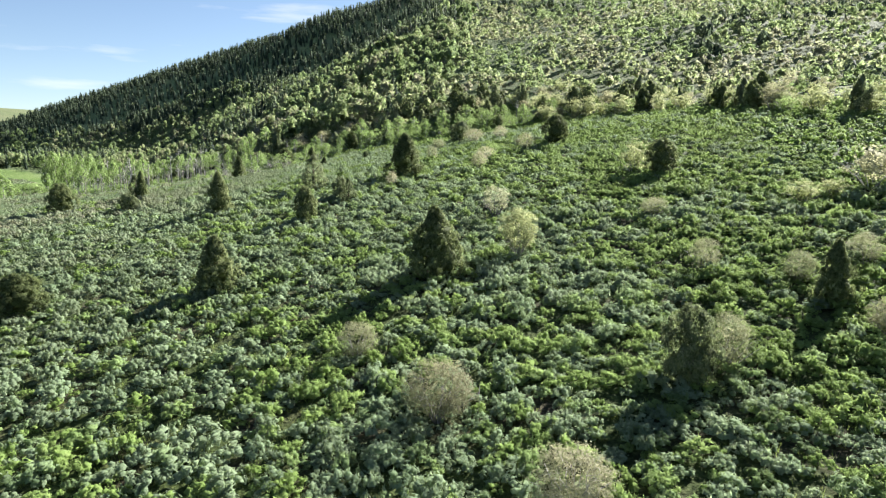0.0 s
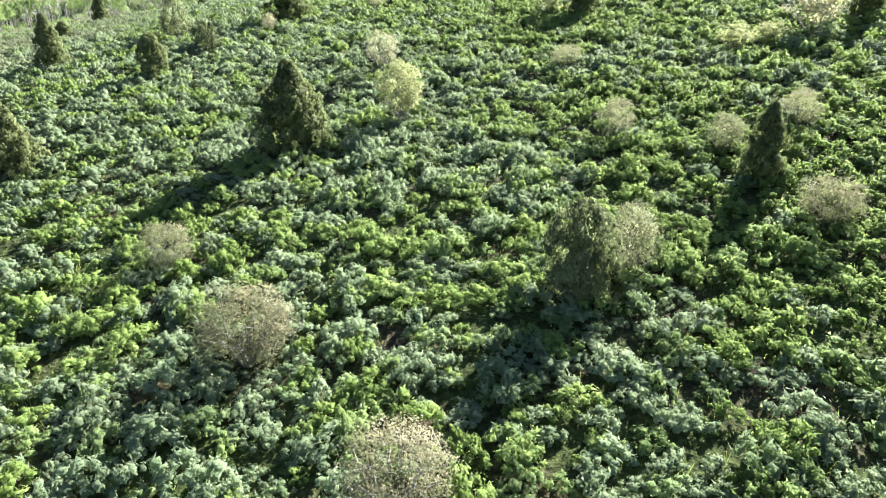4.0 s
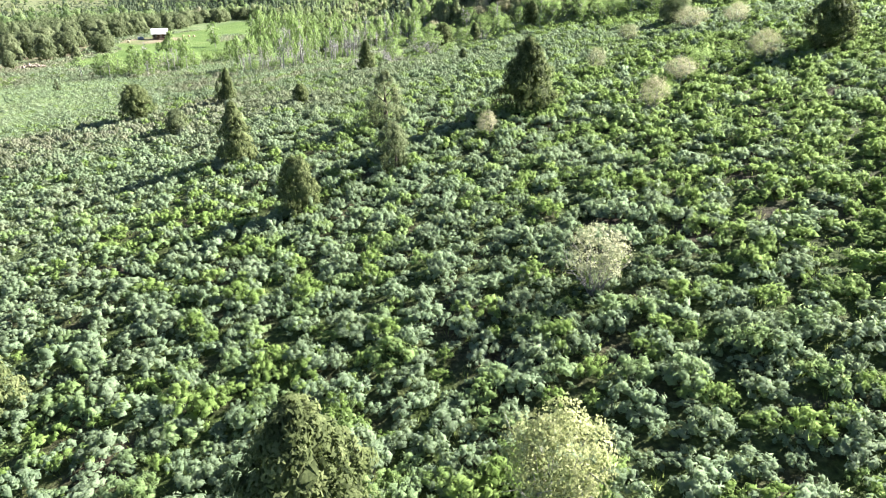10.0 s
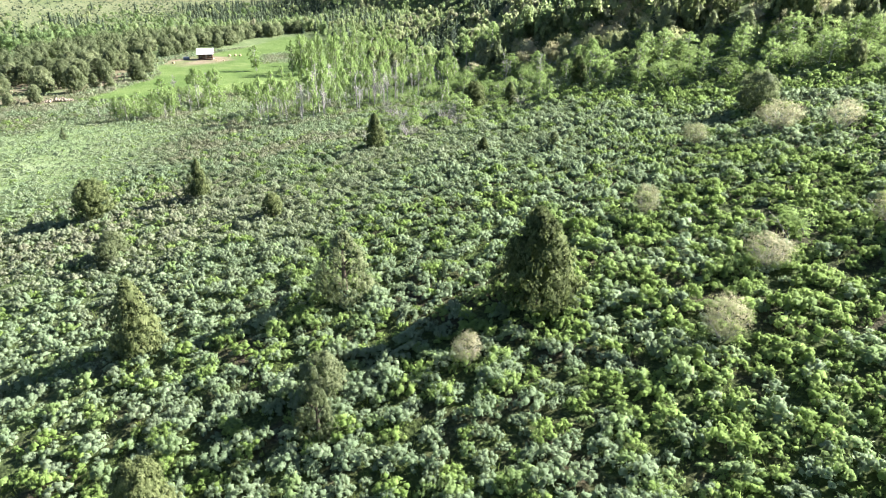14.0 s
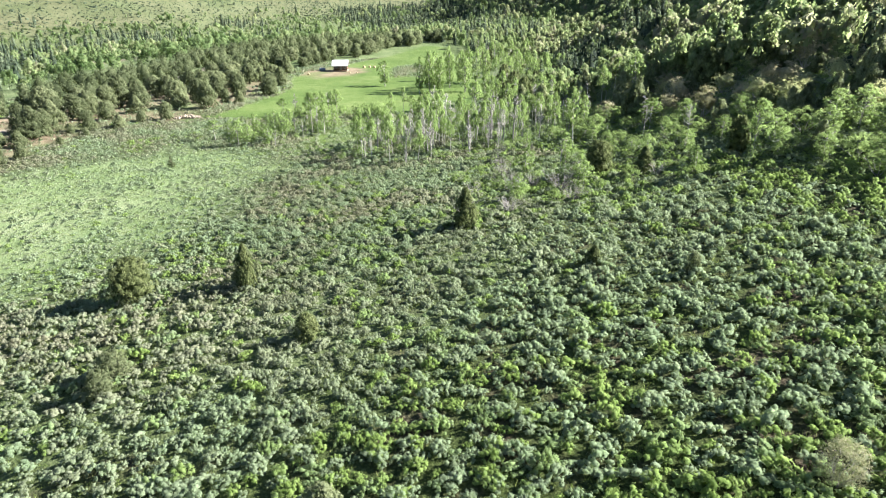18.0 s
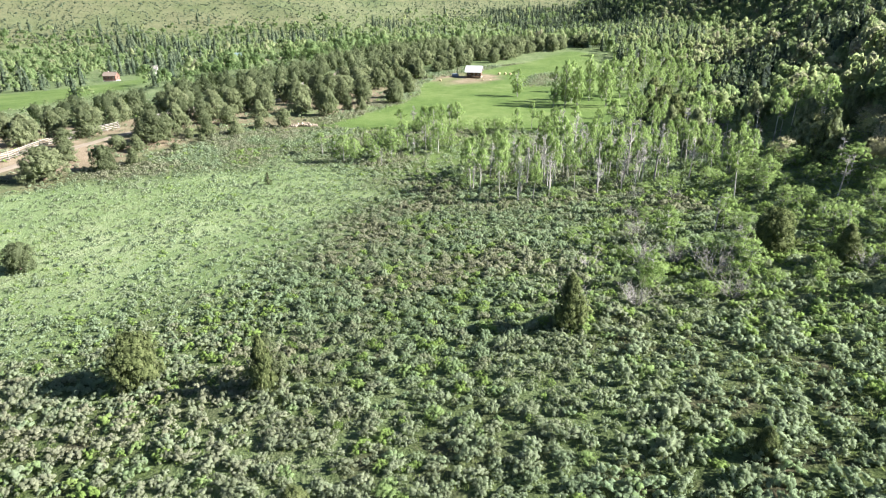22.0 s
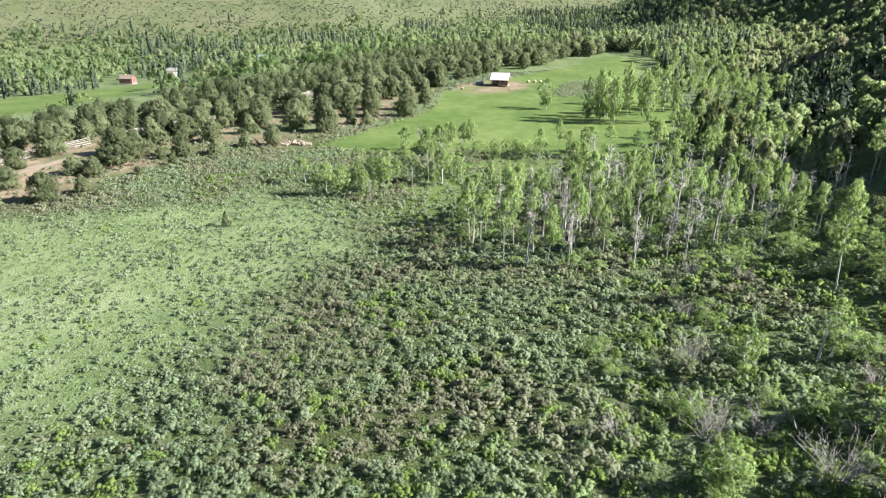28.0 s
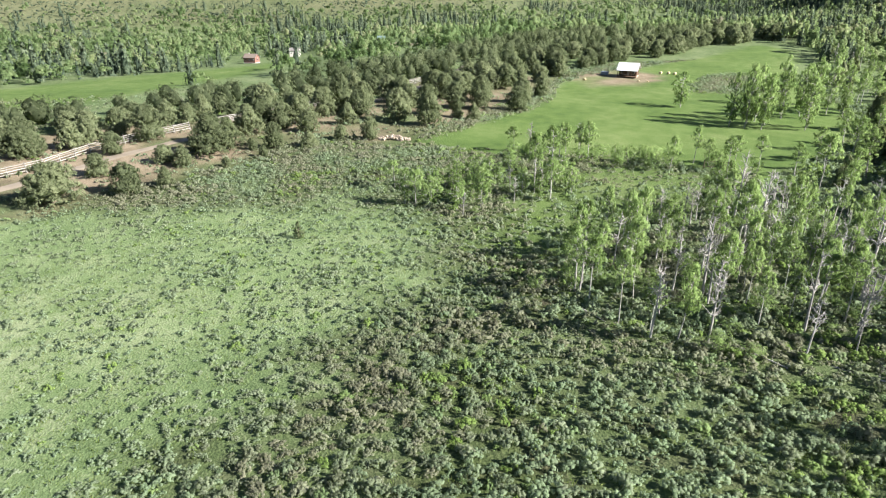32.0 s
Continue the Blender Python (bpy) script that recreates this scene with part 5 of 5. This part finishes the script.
tx, ty = scattered(-130, 40, 6, 128, 0.75)
near = line_distance(NEAR_LINE, tx, ty)
keep = (near < 42) & (ty < treeline(tx)) & (vnoise(tx, ty, 3, 31) > 0.35)
tx, ty = tx[keep], ty[keep]
ones = rng.uniform(0.7, 1.4, len(tx))
ob = many("grass", [tuft_shape(9, 0.36) for _ in range(5)], tx, ty, ones, ones * 0.8, np.clip(0.5 + rng.normal(0, 0.15, len(tx)), 0, 1), ones * 0, GRASS)
tagged(ob, "green and straw-coloured grass tufts between the brush", "grass", kind="stuff")

# ---- woods on the hills and in the valley ----


def broadleaf_shape(clusters, per, leaf):
    """A loose rounded crown of leaf sprays about a shady heart."""
    d = sphere_points(clusters)
    d[:, 2] = np.where(d[:, 2] < -0.4, -d[:, 2], d[:, 2])
    c = d * np.array((0.31, 0.31, 0.36)) * rng.uniform(0.55, 1.12, (clusters, 1)) + np.array((0, 0, 0.50))
    rad = rng.uniform(0.11, 0.2, clusters)
    return joined(puffs(c, rad, 4, (0, 0, 0.35), 1.05, 0.22), clumps(c, rad * 1.05, per, leaf, leaf * 0.6, 0.6, 1.05, 0.3, 0.5, 0.08))


def conifer_shape(around, rings, n, leaf):
    """A pointed evergreen: drooping sprays in tiers down a narrow cone."""
    # dark core: shade between the sprays, put into its tone
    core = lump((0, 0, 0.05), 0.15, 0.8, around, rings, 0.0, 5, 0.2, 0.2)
    z = rng.uniform(0.03, 1.0, n)
    r = 0.30 * (1 - z) ** 0.8 * rng.uniform(0.65, 1.25, n) + 0.012
    a = rng.uniform(0, 2 * math.pi, n)
    d = np.stack((np.cos(a), np.sin(a), np.full(n, 0.5)), -1)
    p = np.stack((np.cos(a) * r, np.sin(a) * r, z), -1)
    tri, nor = leaves(p, d, leaf, leaf * 0.6, 0.4, -0.6)
    return joined(core, soup(tri, 0.5 + rng.normal(0, 0.15, n), d + 0.4 * nor))


BROAD = [broadleaf_shape(7, 3, 0.08) for _ in range(8)]
BROAD_NEAR = [broadleaf_shape(14, 5, 0.05) for _ in range(8)]
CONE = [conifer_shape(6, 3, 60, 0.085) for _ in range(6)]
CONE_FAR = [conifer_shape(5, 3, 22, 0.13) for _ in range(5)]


def low_juniper_shape(n=34):
    z = rng.uniform(0.04, 0.97, n)
    r = np.interp(z, (0, 0.15, 0.35, 0.6, 0.85, 1), (0.28, 0.43, 0.47, 0.45, 0.34, 0.12)) * rng.uniform(0.4, 1.05, n)
    a = rng.uniform(0, 2 * math.pi, n)
    shape = clumps(np.stack((np.cos(a) * r, np.sin(a) * r, z * 0.88), -1), rng.uniform(0.08, 0.13, n) * (34 / n) ** 0.4, 6, 0.05 * (34 / n) ** 0.5, 0.03 * (34 / n) ** 0.5, 0.55, 1.1, 0.3, 1.5, 0.1)
    # the low-toned heart imitates shade deep in the crown
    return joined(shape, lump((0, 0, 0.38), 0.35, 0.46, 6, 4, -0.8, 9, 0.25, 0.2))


def woods(name, shapes, x, y, size, tall, tone, material, label, category):
    ob = many(name, shapes, x, y, size, tall, np.clip(tone, 0.05, 0.95), np.zeros(len(x)), material, 0.02)
    return tagged(ob, label, category, kind="stuff")


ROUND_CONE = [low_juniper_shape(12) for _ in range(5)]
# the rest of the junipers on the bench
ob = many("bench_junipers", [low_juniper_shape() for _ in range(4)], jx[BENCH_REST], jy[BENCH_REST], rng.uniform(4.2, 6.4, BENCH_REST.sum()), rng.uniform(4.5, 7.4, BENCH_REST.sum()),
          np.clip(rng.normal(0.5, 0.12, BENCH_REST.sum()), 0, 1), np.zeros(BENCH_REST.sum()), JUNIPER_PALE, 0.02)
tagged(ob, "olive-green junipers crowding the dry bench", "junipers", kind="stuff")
# hill brush on the spur
x, y = scattered(-230, 330, 40, 520, 3.5)
d = y - treeline(x)
keep = (d > 30) & (y < 470) & (rng.uniform(0, 1, len(x)) < 0.62 + 0.6 * vnoise(x, y, 22, 41)) & ~((x < -60) & (y < 230))
x, y = x[keep], y[keep]
# extra dark evergreens on the west face, standing in for its shade
west_shade = np.clip((-15 - x - 0.12 * (y - 300)) / 40, 0, 1) * np.clip((y - 320) / 60, 0, 1)
ev = vnoise(x, y, 30, 42) + rng.normal(0, 0.16, len(x)) + 0.5 * west_shade
m = ev < 0.84
s = 2.0 + 4.4 * rng.uniform(0, 1, len(x)) ** 1.7
woods("hill_brush", BROAD, x[m], y[m], s[m], s[m] * 0.8, 0.62 + 0.6 * (vnoise(x[m], y[m], 28, 43) - 0.5) + rng.normal(0, 0.11, m.sum()), WOODS, "yellow-green and tawny brush over the hillside", "brush")
m = ~m
woods("hill_evergreens", ROUND_CONE, x[m], y[m], s[m] * 0.95, s[m] * 1.1, 0.4 + rng.normal(0, 0.13, m.sum()), CONIFER, "dark evergreens scattered over the hillside, massed on the west face as its shade", "trees")
# conifers of the main ridge
x, y = scattered(-760, 420, 420, 860, 5.6)
yr = 660 - 0.2 * x
keep = (y > yr - 230 + 60 * (vnoise(x, y, 60, 44) - 0.5)) & (y < yr + 60) & (rng.uniform(0, 1, len(x)) < 0.35 + 0.75 * vnoise(x, y, 50, 45) + 0.4 * (y > yr - 60))
x, y = x[keep], y[keep]
s = rng.uniform(4.5, 10, len(x))
woods("ridge_conifers", CONE_FAR, x, y, s * 0.85, s, 0.26 + rng.normal(0, 0.12, len(x)), CONIFER, "dark blue-green conifer forest along the mountain ridge", "trees")
# aspen and mixed woods at the mountain's foot
x, y = scattered(-420, -15, 120, 520, 4.2)
d = y - treeline(x)
keep = (d > np.where(x < -205, 0, 30)) & (d < 230) & (rng.uniform(0, 1, len(x)) < 0.92) & ~((x > -112) & (x < -62) & (y < 162))
x, y, d = x[keep], y[keep], d[keep]
ev = vnoise(x, y, 35, 46) + rng.normal(0, 0.15, len(x)) + 0.0015 * np.maximum(d - 90, 0) - 0.06
m = ev < 0.80
s = rng.uniform(4.0, 7.5, len(x))
woods("aspen_woods", BROAD_NEAR, x[m], y[m], s[m] * 0.85, s[m] * rng.uniform(0.8, 1.3, m.sum()), 0.56 + 0.6 * (vnoise(x[m], y[m], 25, 47) - 0.5) + rng.normal(0, 0.11, m.sum()), WOODS, "fresh green aspen woods at the mountain's foot", "trees")
m = ~m
woods("foot_evergreens", CONE, x[m], y[m], s[m] * 1.1, s[m] * 1.5, 0.5 + rng.normal(0, 0.13, m.sum()), CONIFER, "dark evergreens among the aspens", "trees")
# valley woods
x, y = scattered(-780, -255, -160, 760, 6.4)
low = land(x, y)
edge = np.interp(y, (-160, 40, 98, 149, 215, 330, 760), (-240, -240, -262, -274, -312, -340, -340))
keep = (x < edge) & (low < 30) & (inside(FAR_MEADOW, x, y, 6) < 0.2) & (inside(HOUSE_YARD, x, y, 6) < 0.3)
keep &= rng.uniform(0, 1, len(x)) < np.clip(0.35 + 1.0 * vnoise(x, y, 60, 48), 0, 1) * np.where(x < -640, np.clip((780 + x) / 140, 0.1, 1), 1)
for hx, hy in ((-388, 99.5), (-428, 124.5), (-458, 182), (-490, 12)):
    keep &= np.hypot(x - hx - 12, y - hy) > 17
    keep &= ~((np.abs(y - hy + (x - hx) * 0.05) < 10) & (x > hx) & (x < hx + 135) & (inside(FAR_MEADOW, x, y, 6) < 2))
x, y = x[keep], y[keep]
ev = vnoise(x, y, 70, 49) + rng.normal(0, 0.16, len(x))
m = ev < np.where(x > -440, 0.72, 0.7)
s = 3.0 + 8.0 * rng.uniform(0, 1, len(x)) ** 1.5
woods("valley_woods", BROAD, x[m], y[m], s[m] * 0.95, s[m] * rng.uniform(0.7, 1.05, m.sum()), 0.40 + 0.6 * (vnoise(x[m], y[m], 26, 50) - 0.5) + rng.normal(0, 0.12, m.sum()), WOODS, "mixed green cottonwood and aspen woods in the valley", "trees")
m = ~m
woods("valley_conifers", CONE, x[m], y[m], s[m] * 1.1, s[m] * 1.3, 0.68 + rng.normal(0, 0.13, m.sum()), CONIFER, "dark conifers in the valley woods", "trees")
# scattered scrub on the far slope
x, y = scattered(-1100, -690, -350, 1150, 4.6)
keep = rng.uniform(0, 1, len(x)) < 0.5 + 1.4 * np.clip(vnoise(x, y, 90, 51) * 0.7 + vnoise(x, y, 30, 52) * 0.3 - 0.36, 0, 1)
x, y = x[keep], y[keep]
s = 1.9 + 4.2 * rng.uniform(0, 1, len(x)) ** 2
woods("far_scrub", [broadleaf_shape(2, 2, 0.15) for _ in range(5)], x, y, s * 1.3, s, 0.40 + rng.normal(0, 0.14, len(x)), CONIFER, "scattered dark scrub over the far slope", "brush")
